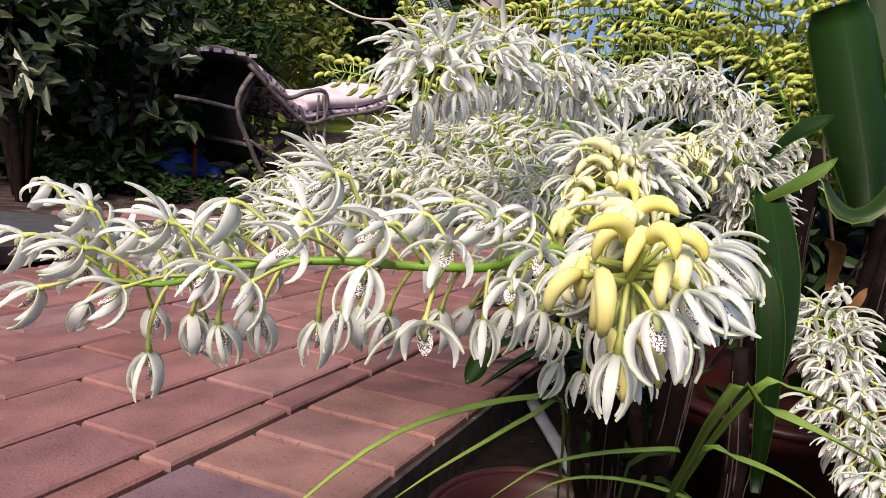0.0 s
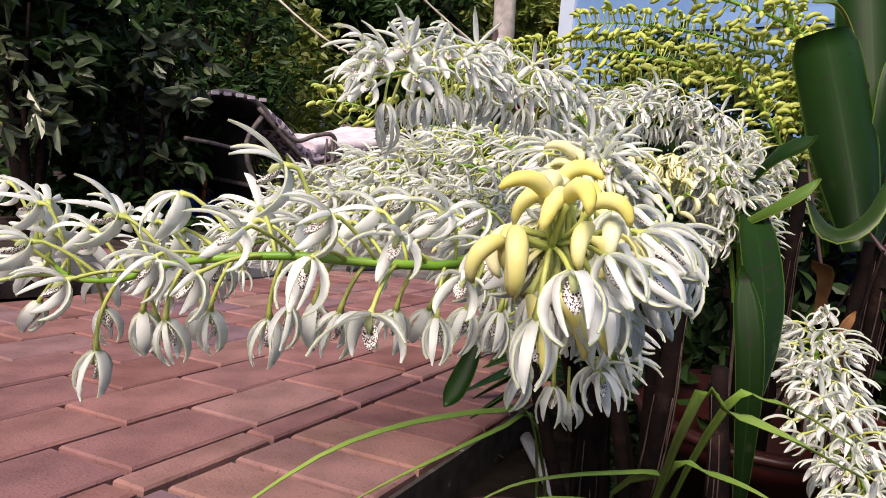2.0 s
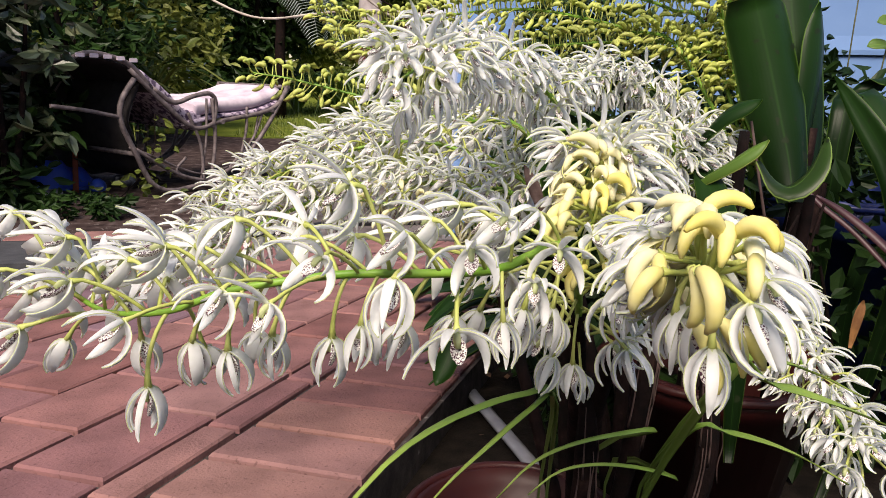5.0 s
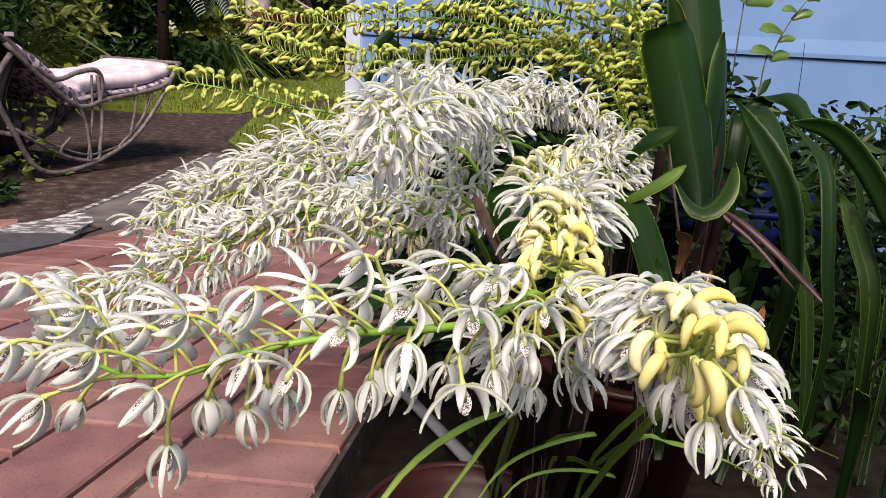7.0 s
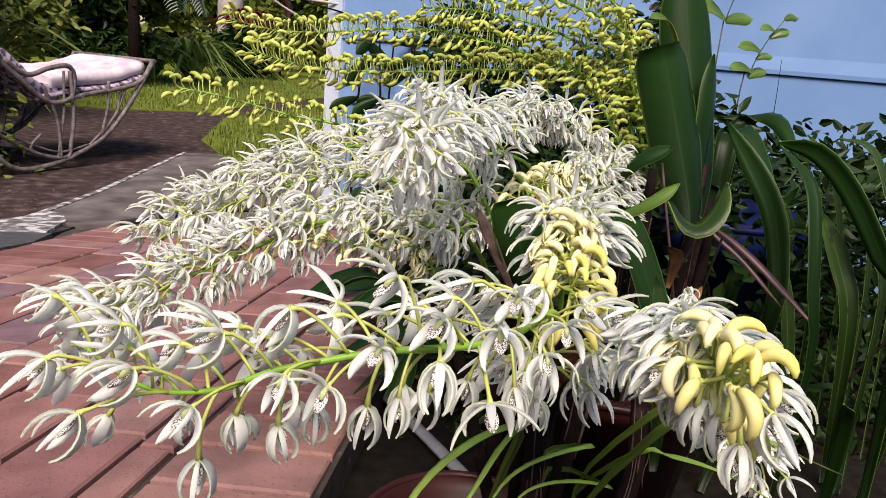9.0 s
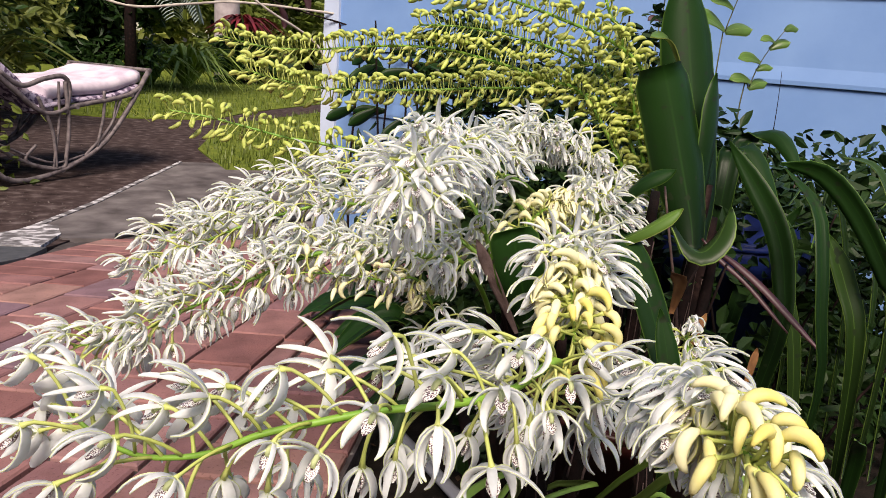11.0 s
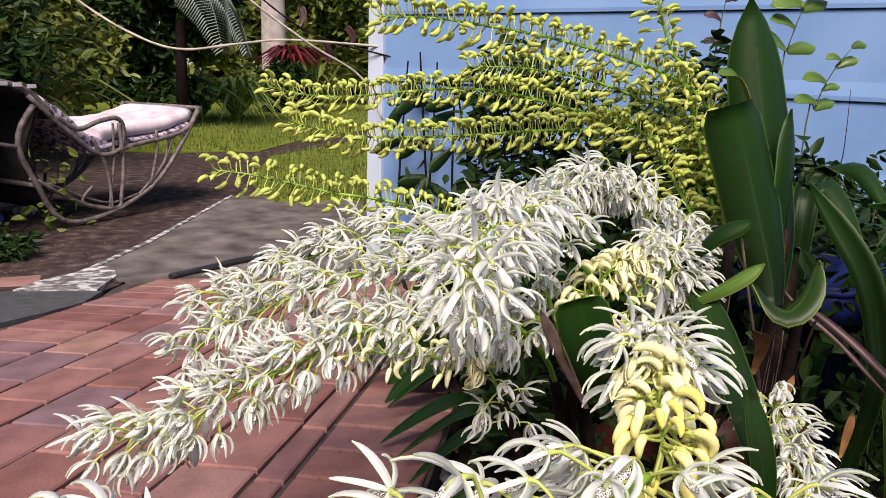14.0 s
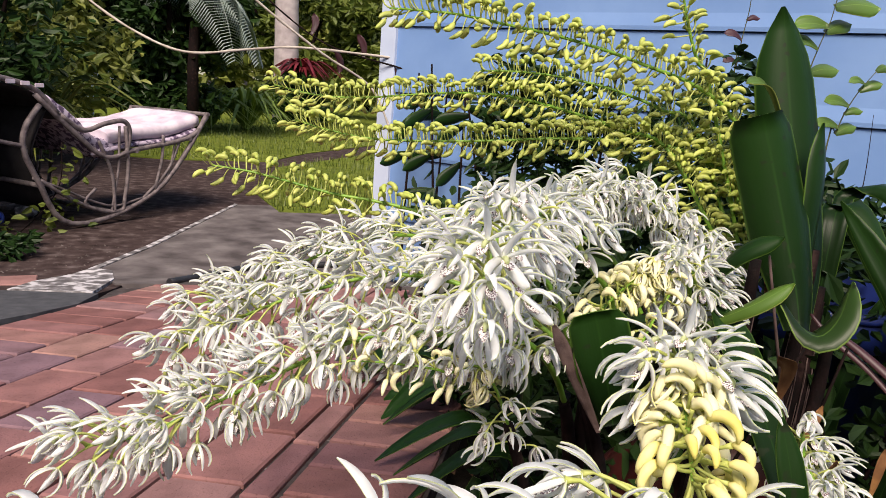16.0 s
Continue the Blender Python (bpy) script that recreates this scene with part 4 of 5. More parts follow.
before_garden = made()
# ---- lounge: a bentwood rocking chaise with cushion and dark hood ----
LO = Vector((-0.82, 3.29, 0))
LU = Vector((math.cos(radians(50)), math.sin(radians(50)), 0))
LV = Vector((-LU.y, LU.x, 0))


def lo(s, z, v=0.0):
    return LO + LU * s + LV * v + Vector((0, 0, z))


lounge = tagged(new("rocking_lounger"), "weathered bentwood rocking lounger with lilac cushion and dark hood", "lounger")
for v in (0.0, 0.5):
    for nm, pts, r in (("rocker", [(0.71, 0.45), (0.60, 0.30), (0.50, 0.19), (0.40, 0.11), (0.21, 0.035), (0.02, 0.012), (-0.08, 0.06), (-0.14, 0.18), (-0.20, 0.31), (-0.19, 0.40), (-0.13, 0.48)], 0.014),
                       ("brace", [(-0.14, 0.20), (-0.05, 0.14), (0.06, 0.08), (0.18, 0.045), (0.28, 0.06)], 0.010),
                       ("leg", [(0.25, 0.40), (0.26, 0.22), (0.23, 0.04)], 0.011),
                       ("leg", [(0.22, 0.40), (0.21, 0.22), (0.17, 0.03)], 0.007),
                       ("brace", [(-0.17, 0.21), (-0.06, 0.165), (0.07, 0.105), (0.19, 0.07), (0.33, 0.09)], 0.006),
                       ("leg", [(0.52, 0.33), (0.47, 0.18), (0.36, 0.09)], 0.006),
                       ("leg", [(0.45, 0.36), (0.44, 0.25), (0.40, 0.12)], 0.009),
                       ("leg", [(0.12, 0.34), (0.18, 0.20), (0.19, 0.04)], 0.009),
                       ("brace", [(0.10, 0.15), (0.05, 0.10), (0.10, 0.06)], 0.008),
                       ("brace", [(0.55, 0.34), (0.47, 0.20), (0.30, 0.06)], 0.008),
                       ("seat_rail", [(0.71, 0.44), (0.60, 0.345), (0.30, 0.300), (0.15, 0.275), (0.0, 0.385), (-0.15, 0.52)], 0.013),
                       ("armrest", [(-0.05, 0.445), (0.05, 0.385), (0.15, 0.41), (0.24, 0.42), (0.27, 0.375), (0.25, 0.27)], 0.013),
                       ("hood_rim", [(-0.06, 0.45), (-0.14, 0.53), (-0.24, 0.565), (-0.34, 0.57), (-0.46, 0.52)], 0.014),
                       ("brace", [(-0.20, 0.33), (-0.34, 0.36), (-0.48, 0.38)], 0.010)):
        part(nm, tube(bmesh.new(), spline([lo(s, z, v) for s, z in pts], 24), r * 0.8, 8), WICKER, lounge)
for s, z in ((0.71, 0.45), (0.60, 0.34), (0.3, 0.295), (0.21, 0.035), (-0.14, 0.18)):
    part("crossbar", tube(bmesh.new(), [lo(s, z, -0.01), lo(s, z, 0.25), lo(s, z, 0.51)], 0.010, 8), WICKER, lounge)


def pad(path, half, th, material, name, v0, v1):
    bm = bmesh.new()
    line = spline([lo(s, z) for s, z in path], 22)
    rings = []
    for i, p in enumerate(line):
        puff = 1 + 0.06 * math.sin(i * 1.7)
        ring = []
        for k in range(16):
            a = 2 * math.pi * k / 16
            ca, sa = math.cos(a), math.sin(a)
            x = math.copysign(abs(ca) ** 0.35, ca)
            y = math.copysign(abs(sa) ** 0.6, sa)
            ring.append(bm.verts.new(p + LV * ((v0 + v1) / 2 + x * (v1 - v0) / 2) + Vector((0, 0, y * th * puff))))
        rings.append(ring)
    for a, b in zip(rings, rings[1:]):
        for k in range(16):
            bm.faces.new((a[k], a[(k + 1) % 16], b[(k + 1) % 16], b[k])).smooth = True
    bm.faces.new(rings[0][::-1])
    bm.faces.new(rings[-1])
    bmesh.ops.recalc_face_normals(bm, faces=bm.faces)
    return part(name, bm, material, lounge)


pad([(0.68, 0.418), (0.50, 0.375), (0.30, 0.362), (0.18, 0.345)], 0.25, 0.036, CUSHION, "seat_cushion", 0.02, 0.48)
pad([(0.21, 0.30), (0.12, 0.325), (0.03, 0.41), (-0.08, 0.485)], 0.25, 0.045, CUSHION_P, "back_cushion", 0.02, 0.48)
pad([(0.66, 0.375), (0.50, 0.333), (0.30, 0.318), (0.12, 0.292)], 0.25, 0.016, CUSHION_P, "cushion_border", 0.01, 0.49)
pad([(-0.06, 0.43), (-0.14, 0.515), (-0.24, 0.55), (-0.34, 0.555), (-0.46, 0.505)], 0.25, 0.006, CANVAS, "hood", 0.0, 0.5)
pad([(-0.10, 0.46), (-0.16, 0.30), (-0.12, 0.16), (-0.02, 0.06)], 0.25, 0.006, CANVAS, "hood_back", 0.01, 0.5)
bm = bmesh.new()
vs = [bm.verts.new(lo(s, z, v)) for v in (0.49, 0.50) for s, z in ((-0.45, 0.02), (0.26, 0.05), (0.12, 0.26), (-0.26, 0.55), (-0.45, 0.50))]
bm.faces.new(vs[:5])
bm.faces.new(vs[5:][::-1])
for k in range(5):
    bm.faces.new((vs[k], vs[k + 5], vs[(k + 1) % 5 + 5], vs[(k + 1) % 5]))
bmesh.ops.recalc_face_normals(bm, faces=bm.faces)
part("hood_side", bm, CANVAS, lounge)
r = random.Random(4)
for k in range(6):
    s = -0.14 - k * 0.055
    bm = bmesh.new()
    box(bm, (-0.018, -0.003, -0.008), (0.018, 0.003, 0.008), 0, 0.002)
    o = part("hood_tab", bm, CUSHION, lounge)
    o.matrix_basis = pose(*(lo(s, 0.545 + 0.02 * math.sin((k + 1) / 9 * 3.0), -0.017)), 0, 0, 50)


# ---- foliage ----
def leaves_mesh(name, spots, size, material, parent, r, droop=0.3, slim=0.45, label=""):
    """Many small folded leaves, one at each spot."""
    vs, fs = [], []
    for p in spots:
        d = Vector((r.gauss(0, 1), r.gauss(0, 1), r.gauss(-droop, 0.6))).normalized()
        s = d.cross(Vector((r.gauss(0, 1), r.gauss(0, 1), r.gauss(0, 1)))).normalized()
        nn = s.cross(d)
        L = size * r.uniform(0.6, 1.3)
        w = L * slim * 0.5
        b = len(vs)
        vs += [p, p + d * L * 0.35 + s * w + nn * w * 0.4, p + d * L * 0.75 + s * w * 0.7 + nn * w * 0.3, p + d * L - nn * w * 0.3, p + d * L * 0.75 - s * w * 0.7 + nn * w * 0.3, p + d * L * 0.35 - s * w + nn * w * 0.4]
        fs += [(b, b + 1, b + 2, b + 3), (b, b + 3, b + 4, b + 5)]
    me = bpy.data.meshes.new(name)
    me.from_pydata(vs, [], fs)
    me.materials.append(material)
    ob = new(name, me)
    ob.parent = parent
    return tagged(ob, label)


def clump_spots(r, centre, radii, n, clumps):
    c = Vector(centre)
    cs = []
    while len(cs) < clumps:
        v = Vector((r.uniform(-1, 1), r.uniform(-1, 1), r.uniform(-1, 1)))
        if 0.35 < v.length < 1:
            cs.append(Vector((v.x * radii[0], v.y * radii[1], v.z * radii[2])))
    m = min(radii)
    out = []
    for _ in range(n):
        q = r.choice(cs)
        out.append(c + q + Vector((r.gauss(0, 0.16), r.gauss(0, 0.16), r.gauss(0, 0.13))) * m)
    return [p for p in out if p.z > 0.01]


def shrub(name, label, centre, radii, n, size, material, seed, clumps=40, slim=0.45, category="shrub", trunks=4, group="garden shrubs"):
    r = random.Random(seed)
    e = tagged(new(name), label, category, group)
    c = Vector(centre)
    foot = Vector((c.x, c.y, -0.06))
    for k in range(trunks):
        a = 2 * math.pi * k / trunks + r.uniform(-0.5, 0.5)
        tip = c + Vector((math.cos(a) * radii[0] * 0.5, math.sin(a) * radii[1] * 0.5, radii[2] * 0.4))
        mid = foot.lerp(tip, 0.5) + Vector((r.uniform(-0.1, 0.1), r.uniform(-0.1, 0.1), 0.1)) * radii[0]
        rr = 0.03 * radii[2] + 0.006
        part("branch", tube(bmesh.new(), spline([foot, mid, tip], 10), [rr * (1 - 0.75 * i / 9) for i in range(10)], 6), CANE, e)
    leaves_mesh("crown", clump_spots(r, centre, radii, n, clumps), size, material, e, r, slim=slim)
    return e


OLIVE = mat("olive leaf", [(0.3, (0.022, 0.040, 0.020)), (0.55, (0.055, 0.078, 0.042)), (0.75, (0.15, 0.16, 0.09))], 9, 0.36, 0.1, spec=0.6, translucent=0.1)
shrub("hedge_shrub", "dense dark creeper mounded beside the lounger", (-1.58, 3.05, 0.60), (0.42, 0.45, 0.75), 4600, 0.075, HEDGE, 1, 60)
# the two low creepers are added dark cover for the hedge's deep shade
shrub("hedge_shrub", "low dark creeper added for the deep shade on the ground", (-1.46, 2.86, 0.05), (0.26, 0.30, 0.12), 1300, 0.06, HEDGE, 11, 40, trunks=3)
shrub("hedge_shrub", "low dark creeper added for the deep shade on the ground", (-1.02, 2.82, 0.02), (0.22, 0.18, 0.06), 1000, 0.035, HEDGE, 13, 40, trunks=3)
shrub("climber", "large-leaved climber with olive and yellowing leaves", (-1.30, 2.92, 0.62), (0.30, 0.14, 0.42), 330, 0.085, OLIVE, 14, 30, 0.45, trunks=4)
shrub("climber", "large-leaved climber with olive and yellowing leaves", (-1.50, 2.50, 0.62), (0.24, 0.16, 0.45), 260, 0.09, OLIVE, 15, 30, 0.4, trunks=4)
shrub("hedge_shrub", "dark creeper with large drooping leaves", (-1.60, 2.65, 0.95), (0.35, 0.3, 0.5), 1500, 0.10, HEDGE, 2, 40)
shrub("hedge_shrub", "dark creeper with large drooping leaves", (-1.75, 4.9, 0.8), (0.6, 0.5, 0.8), 3000, 0.08, HEDGE, 3, 50)
shrub("shrub", "leafy mid-green garden shrub", (-2.0, 5.9, 1.0), (0.7, 0.6, 1.0), 2400, 0.09, HED2, 4, 40)
shrub("shrub", "large dark evergreen shrub at the lawn's edge", (-1.2, 8.6, 1.45), (0.85, 0.6, 1.45), 9500, 0.12, HEDGE, 5, 70)
shrub("shrub", "large dark evergreen shrub at the lawn's edge", (-2.6, 8.4, 1.6), (1.0, 0.8, 1.7), 6000, 0.12, HEDGE, 6, 70)
shrub("shrub", "yellow-green garden shrub behind the lounger", (-2.1, 6.6, 0.8), (0.9, 0.5, 0.8), 3000, 0.10, HED3, 7, 50)
shrub("shrub", "dark low shrub below the red cordyline", (0.35, 11.3, 0.36), (0.45, 0.3, 0.4), 1800, 0.12, HEDGE, 8, 30, 0.4)
for k, (x, y, rx, h, m, n) in enumerate(((-9, 15, 3, 2.6, HEDGE, 6000), (-5, 17, 3, 3.0, HED2, 6000), (-1, 19, 2.6, 3.2, HED3, 7000), (2.2, 19.5, 2.4, 3.2, HED3, 7000), (6, 19, 3, 3.4, HED2, 6000), (10, 17, 3, 3.6, HEDGE, 5000), (-13, 11, 3, 3.0, HEDGE, 5000), (14, 12, 3, 3.6, HED2, 4000))):
    shrub("tree", "broad leafy tree closing the garden", (x, y, h), (rx, 1.6, h), n, 0.34, m, 20 + k, 60, category="tree", trunks=5, group="trees round the garden")
for k, (x, y, rx, h) in enumerate(((-2.6, 13.5, 1.6, 1.5), (0.2, 14.5, 1.5, 1.6), (2.6, 14.0, 1.4, 1.6))):
    shrub("shrub", "dark leafy shrub at the garden's end", (x, y, h), (rx, 0.6, h), 4200, 0.2, HED2 if k else HEDGE, 60 + k, 60)
for k, (x, y) in enumerate(((-4.5, 2.5), (-4.5, -1.5), (-3, -5), (1, -6), (5, -4.5))):
    shrub("tree", "broad leafy tree closing the garden", (x, y, 1.7 if k < 2 else 1.2), (1.5, 1.5, 1.7 if k < 2 else 1.2), 2500, 0.3, HEDGE, 40 + k, 50, category="tree", trunks=4, group="trees round the garden")


def tuft(name, label, centre, n, length, width, material, seed, category="garden plant", lean=0.6):
    """A clump of strap leaves springing from one spot."""
    r = random.Random(seed)
    e = tagged(new(name), label, category, "garden tufts")
    c = Vector(centre)
    for k in range(n):
        a = r.uniform(0, 2 * math.pi)
        L = length * r.uniform(0.6, 1.1)
        o = Vector((math.cos(a), math.sin(a), 0))
        f = r.uniform(0.25, lean + 0.3)
        leaf(e, [c + o * 0.03 * length, c + o * L * f * 0.6 + Vector((0, 0, L * 0.62)), c + o * L * f * 1.5 + Vector((0, 0, L * (0.85 - 0.75 * f)))], width, o.cross(Vector((0, 0, 1))), material, 0.3, "strap", 8, thick=0.002)
    return e


BRIGHTLEAF = mat("bright strap leaf", [(0.3, (0.15, 0.24, 0.035)), (0.7, (0.32, 0.42, 0.09))], 5, 0.4, 0.1, translucent=0.15)
tuft("strap_clump", "clump of green arching strap leaves on the lawn's edge", (-0.38, 9.7, 0), 110, 0.75, 0.024, BRIGHTLEAF, 1, lean=0.9)
tuft("strap_clump", "clump of green arching strap leaves on the lawn's edge", (-0.80, 9.6, 0), 60, 0.6, 0.02, BRIGHTLEAF, 2, lean=0.9)
tuft("strap_clump", "pale strap-leaved clump behind the lounger", (-1.62, 5.5, 0), 46, 0.85, 0.022, HED3, 3, lean=0.7)
tuft("strap_clump", "tall grey-green strap clump beyond the lawn", (0.75, 12.4, 0), 40, 1.1, 0.035, HED2, 5, lean=0.8)
tuft("red_cordyline", "red-leaved cordyline beside the pale palm trunk", (0.33, 11.4, 0.62), 120, 0.46, 0.04, REDLEAF, 6, lean=0.7)

palm = tagged(new("palm_tree"), "palm with a smooth pale grey trunk", "palm tree")
part("trunk", tube(bmesh.new(), spline([(0.12, 11.9, -0.05), (0.10, 11.9, 2.0), (0.02, 11.9, 4.6)], 20), [0.19 - 0.0025 * i + (0.006 if i % 2 else 0) for i in range(20)], 14), BARK, palm)
frondp = tagged(new("palm_tree"), "young palm with drooping grey-green fronds", "palm tree")
part("trunk", tube(bmesh.new(), [(-0.86, 8.25, -0.05), (-0.86, 8.25, 0.7), (-0.84, 8.25, 1.34)], [0.06, 0.055, 0.04], 10), CANE, frondp)
r = random.Random(9)
for k in range(4):
    a = (-0.35, 0.2, -0.9, 2.5)[k]
    o = Vector((math.cos(a), math.sin(a), 0))
    p0 = Vector((-0.84, 8.25, 1.34))
    rib = spline([p0, p0 + o * 0.30 + Vector((0, 0, 0.10)), p0 + o * 0.52 + Vector((0, 0, -0.16)), p0 + o * 0.66 + Vector((0, 0, -0.55))], 44)
    bm = tube(bmesh.new(), rib, [0.012 * (1 - i / 48) for i in range(44)], 5)
    for i in range(4, 44):
        for sg in (-1, 1):
            sd = o.cross(Vector((0, 0, 1))) * sg
            L = 0.40 * (1 - abs(i - 20) / 32)
            q = rib[i]
            blade(bm, [q, q + sd * L * 0.5 + Vector((0, 0, -0.03)), q + sd * L * 0.8 + Vector((0, 0, -L * 0.5))], o, [0.013, 0.012, 0.002], 0.2, 0.001, 0, 3)
    part("frond", bm, GREYLEAF, frondp)

# ---- bare vines strung towards the house corner ----
for label, pts, rad, dark in (("bare pale vine hanging across the garden", [(-0.90, 2.75, 1.05), (-0.597, 2.6, 0.824), (-0.433, 2.543, 0.729), (-0.303, 2.505, 0.694), (-0.144, 2.523, 0.716), (0.006, 2.542, 0.735), (0.232, 2.539, 0.73), (0.45, 2.47, 0.715)], 0.0038, 0),
                              ("bare pale vine sloping down to the wall", [(-0.30, 2.35, 1.0), (-0.127, 2.388, 0.857), (0.067, 2.421, 0.724), (0.228, 2.47, 0.632), (0.30, 2.46, 0.5)], 0.0036, 0),
                              ("dark thin vine with withered leaves by the wall", [(-0.2, 2.58, 0.98), (-0.048, 2.575, 0.843), (0.111, 2.572, 0.748), (0.327, 2.50, 0.696), (0.45, 2.42, 0.66)], 0.0026, 5)):
    e = tagged(new("vine"), label, "vine", "vines at the house corner")
    line = spline(pts, 40)
    part("stem", tube(bmesh.new(), line, [rad * (1 + 0.15 * math.sin(i * 1.9)) for i in range(40)], 7), VINE if rad > 0.003 else CANE, e)
    r = random.Random(dark)
    for k in range(dark):
        p = line[16 + 4 * k]
        d = Vector((r.uniform(-0.3, 0.3), r.uniform(-0.2, 0.2), -1 if k % 2 else 0.9))
        leaf(e, [p, p + d * 0.04 + Vector((0.01, 0, 0)), p + d * r.uniform(0.05, 0.08)], 0.010, (1, -0.2, 0), PURPLE if rad < 0.003 else DRY, 0.3, "oval", 9)

corner = plant("leafy sapling with dark oval leaves at the house corner", category="sapling", name="sapling", group="plants by the wall")
r = random.Random(12)
for k in range(5):
    x0 = 0.34 + 0.05 * k
    line = spline([(x0, 2.35 - 0.05 * k, -0.06), (x0 + r.uniform(-0.04, 0.04), 2.36 - 0.05 * k, 0.3), (x0 + r.uniform(-0.1, 0.08), 2.36 - 0.05 * k, r.uniform(0.55, 0.75))], 14)
    part("stem", tube(bmesh.new(), line, [0.005 * (1 - 0.5 * i / 13) for i in range(14)], 6), CANE, corner)
    for q in range(5):
        p = line[5 + 2 * q - (q > 3)]
        d = Vector((r.choice((-1, 1)) * r.uniform(0.4, 1), r.uniform(-0.4, 0.1), r.uniform(-0.9, 0.6))).normalized()
        leaf(corner, [p, p + d * 0.05, p + d * 0.10], 0.016, d.cross(Vector((0, 1, 0.2))), LEAF, 0.3, "oval", 8)

settle(GARDEN, before_garden)
before_bed = made()
# dark undergrowth between the orchids and the wall, added to darken the bed
under = plant("dense undergrowth of small dark leaves and twigs, added to darken the bed", category="undergrowth", name="undergrowth", group="plants by the wall")
r = random.Random(61)
spots = []
for _ in range(14000):
    x, y = r.uniform(0.22, 1.35), r.uniform(0.72, 1.60)
    top = (0.30 if x < 0.75 else 0.33) + 0.10 * noise.noise(Vector((x * 4, y * 4, 2)))
    if x + y * 0.95 < 2.55 and y > 0.62 + 0.1 * x:
        spots.append(Vector((x, y, r.uniform(-0.05, top))))
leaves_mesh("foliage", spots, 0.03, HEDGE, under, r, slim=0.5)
for k in range(26):
    x, y = r.uniform(0.28, 0.85), r.uniform(0.62, 1.05)
    p = Vector((x, y, -0.06))
    q = p + Vector((r.uniform(-0.1, 0.1), r.uniform(-0.08, 0.08), r.uniform(0.2, 0.42)))
    part("twig", tube(bmesh.new(), spline([p, p.lerp(q, 0.5) + Vector((r.uniform(-0.03, 0.03), 0, 0)), q], 8), [0.003 * (1 - 0.6 * i / 7) for i in range(8)], 5), CANE if k % 3 else SHEATH, under)

# dark growth rising behind the bud spikes, added as shade between their rows
back = plant("dark leafy growth added for the shade behind the yellow-budded spikes", category="undergrowth", name="undergrowth", group="plants by the wall")
r = random.Random(62)
spots = []
while len(spots) < 5200:
    x = r.uniform(0.30, 0.86)
    y = 1.24 + (0.52 - x) * 0.75 + r.uniform(-0.08, 0.10)
    top = 0.47 + 0.14 * noise.noise(Vector((x * 7, y * 5, 9))) + 0.06 * math.sin((x - 0.3) * 7) - max(0, x - 0.58) * 0.55
    z = r.uniform(0.1, 0.72)
    if z < top:
        spots.append(Vector((x, y, z)))
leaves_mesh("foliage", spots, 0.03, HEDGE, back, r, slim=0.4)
for k in range(6):
    x = 0.32 + 0.05 * k
    p = Vector((x, 1.24 + (0.52 - x) * 0.75, -0.06))
    q = p + Vector((r.uniform(-0.06, 0.06), r.uniform(-0.03, 0.03), r.uniform(0.5, 0.64)))
    part("twig", tube(bmesh.new(), spline([p, p.lerp(q, 0.5) + Vector((r.uniform(-0.03, 0.03), 0, 0)), q], 8), [0.004 * (1 - 0.6 * i / 7) for i in range(8)], 5), CANE, back)

settle(BED, before_bed)
before_yard = made()
# trailing creeper over the lounger's foot
ivy = plant("trailing creeper with bright green leaves before the lounger", category="creeper", name="creeper", group="plants by the lounger")
r = random.Random(5)
part("stem", tube(bmesh.new(), spline([(-1.02, 3.20, -0.03), (-0.93, 3.22, 0.06), (-0.86, 3.25, 0.18), (-0.85, 3.26, 0.34)], 16), 0.0022, 6), CANE, ivy)
leaves_mesh("foliage", [Vector((-0.86 + r.gauss(0, 0.035), 3.25 + r.gauss(0, 0.03), max(0.01, r.uniform(0.0, 0.34)))) for _ in range(46)] + [Vector((-0.97 + r.gauss(0, 0.07), 3.16 + r.gauss(0, 0.06), abs(r.gauss(0, 0.05)))) for _ in range(22)], 0.038, HED2, ivy, r, slim=0.6)

# ---- litter in the yard ----
bm = bmesh.new()
bmesh.ops.create_grid(bm, x_segments=26, y_segments=20, size=0.5)
for v in bm.verts:
    x, y = v.co.x, v.co.y
    h = max(0, 1 - (x * x + y * y) * 4.4)
    v.co = Vector((x * 0.42, y * 0.36, 0.004 + 0.09 * h ** 0.6 * (0.6 + 0.5 * noise.noise(Vector((x * 5, y * 5, 1)))) + 0.012 * noise.noise(Vector((x * 16, y * 16, 3))) * h))
bmesh.ops.solidify(bm, geom=bm.faces[:], thickness=0.003)
o = tagged(part("tarpaulin", smooth(bm), TARP), "crumpled blue tarpaulin heaped on the bare earth", "tarpaulin")
o.matrix_basis = pose(-1.43, 3.47, -0.006, 0, 0, 20) @ Matrix.Diagonal((1.15, 0.9, 2.6, 1))
bm = bmesh.new()
bmesh.ops.create_icosphere(bm, subdivisions=2, radius=0.05)
for v in bm.verts:
    v.co *= 1 + 0.25 * noise.noise(v.co * 30)
    v.co.z *= 0.6
o = tagged(part("plastic_bag", smooth(bm), WHITECON), "crumpled white plastic bag on the earth", "bag")
o.location = (-1.06, 3.52, 0.022)
RUST = mat("rusty metal", [(0.3, (0.16, 0.03, 0.015)), (0.7, (0.34, 0.08, 0.04))], 30, 0.7, 0.3)
pole = tube(bmesh.new(), [(-1.20, 3.30, 0.0), (-1.235, 3.42, 0.16), (-1.27, 3.53, 0.31)], 0.012, 8)
tagged(part("rusty_pole", pole, RUST), "short rusty red pole leaning on the heap", "pole")
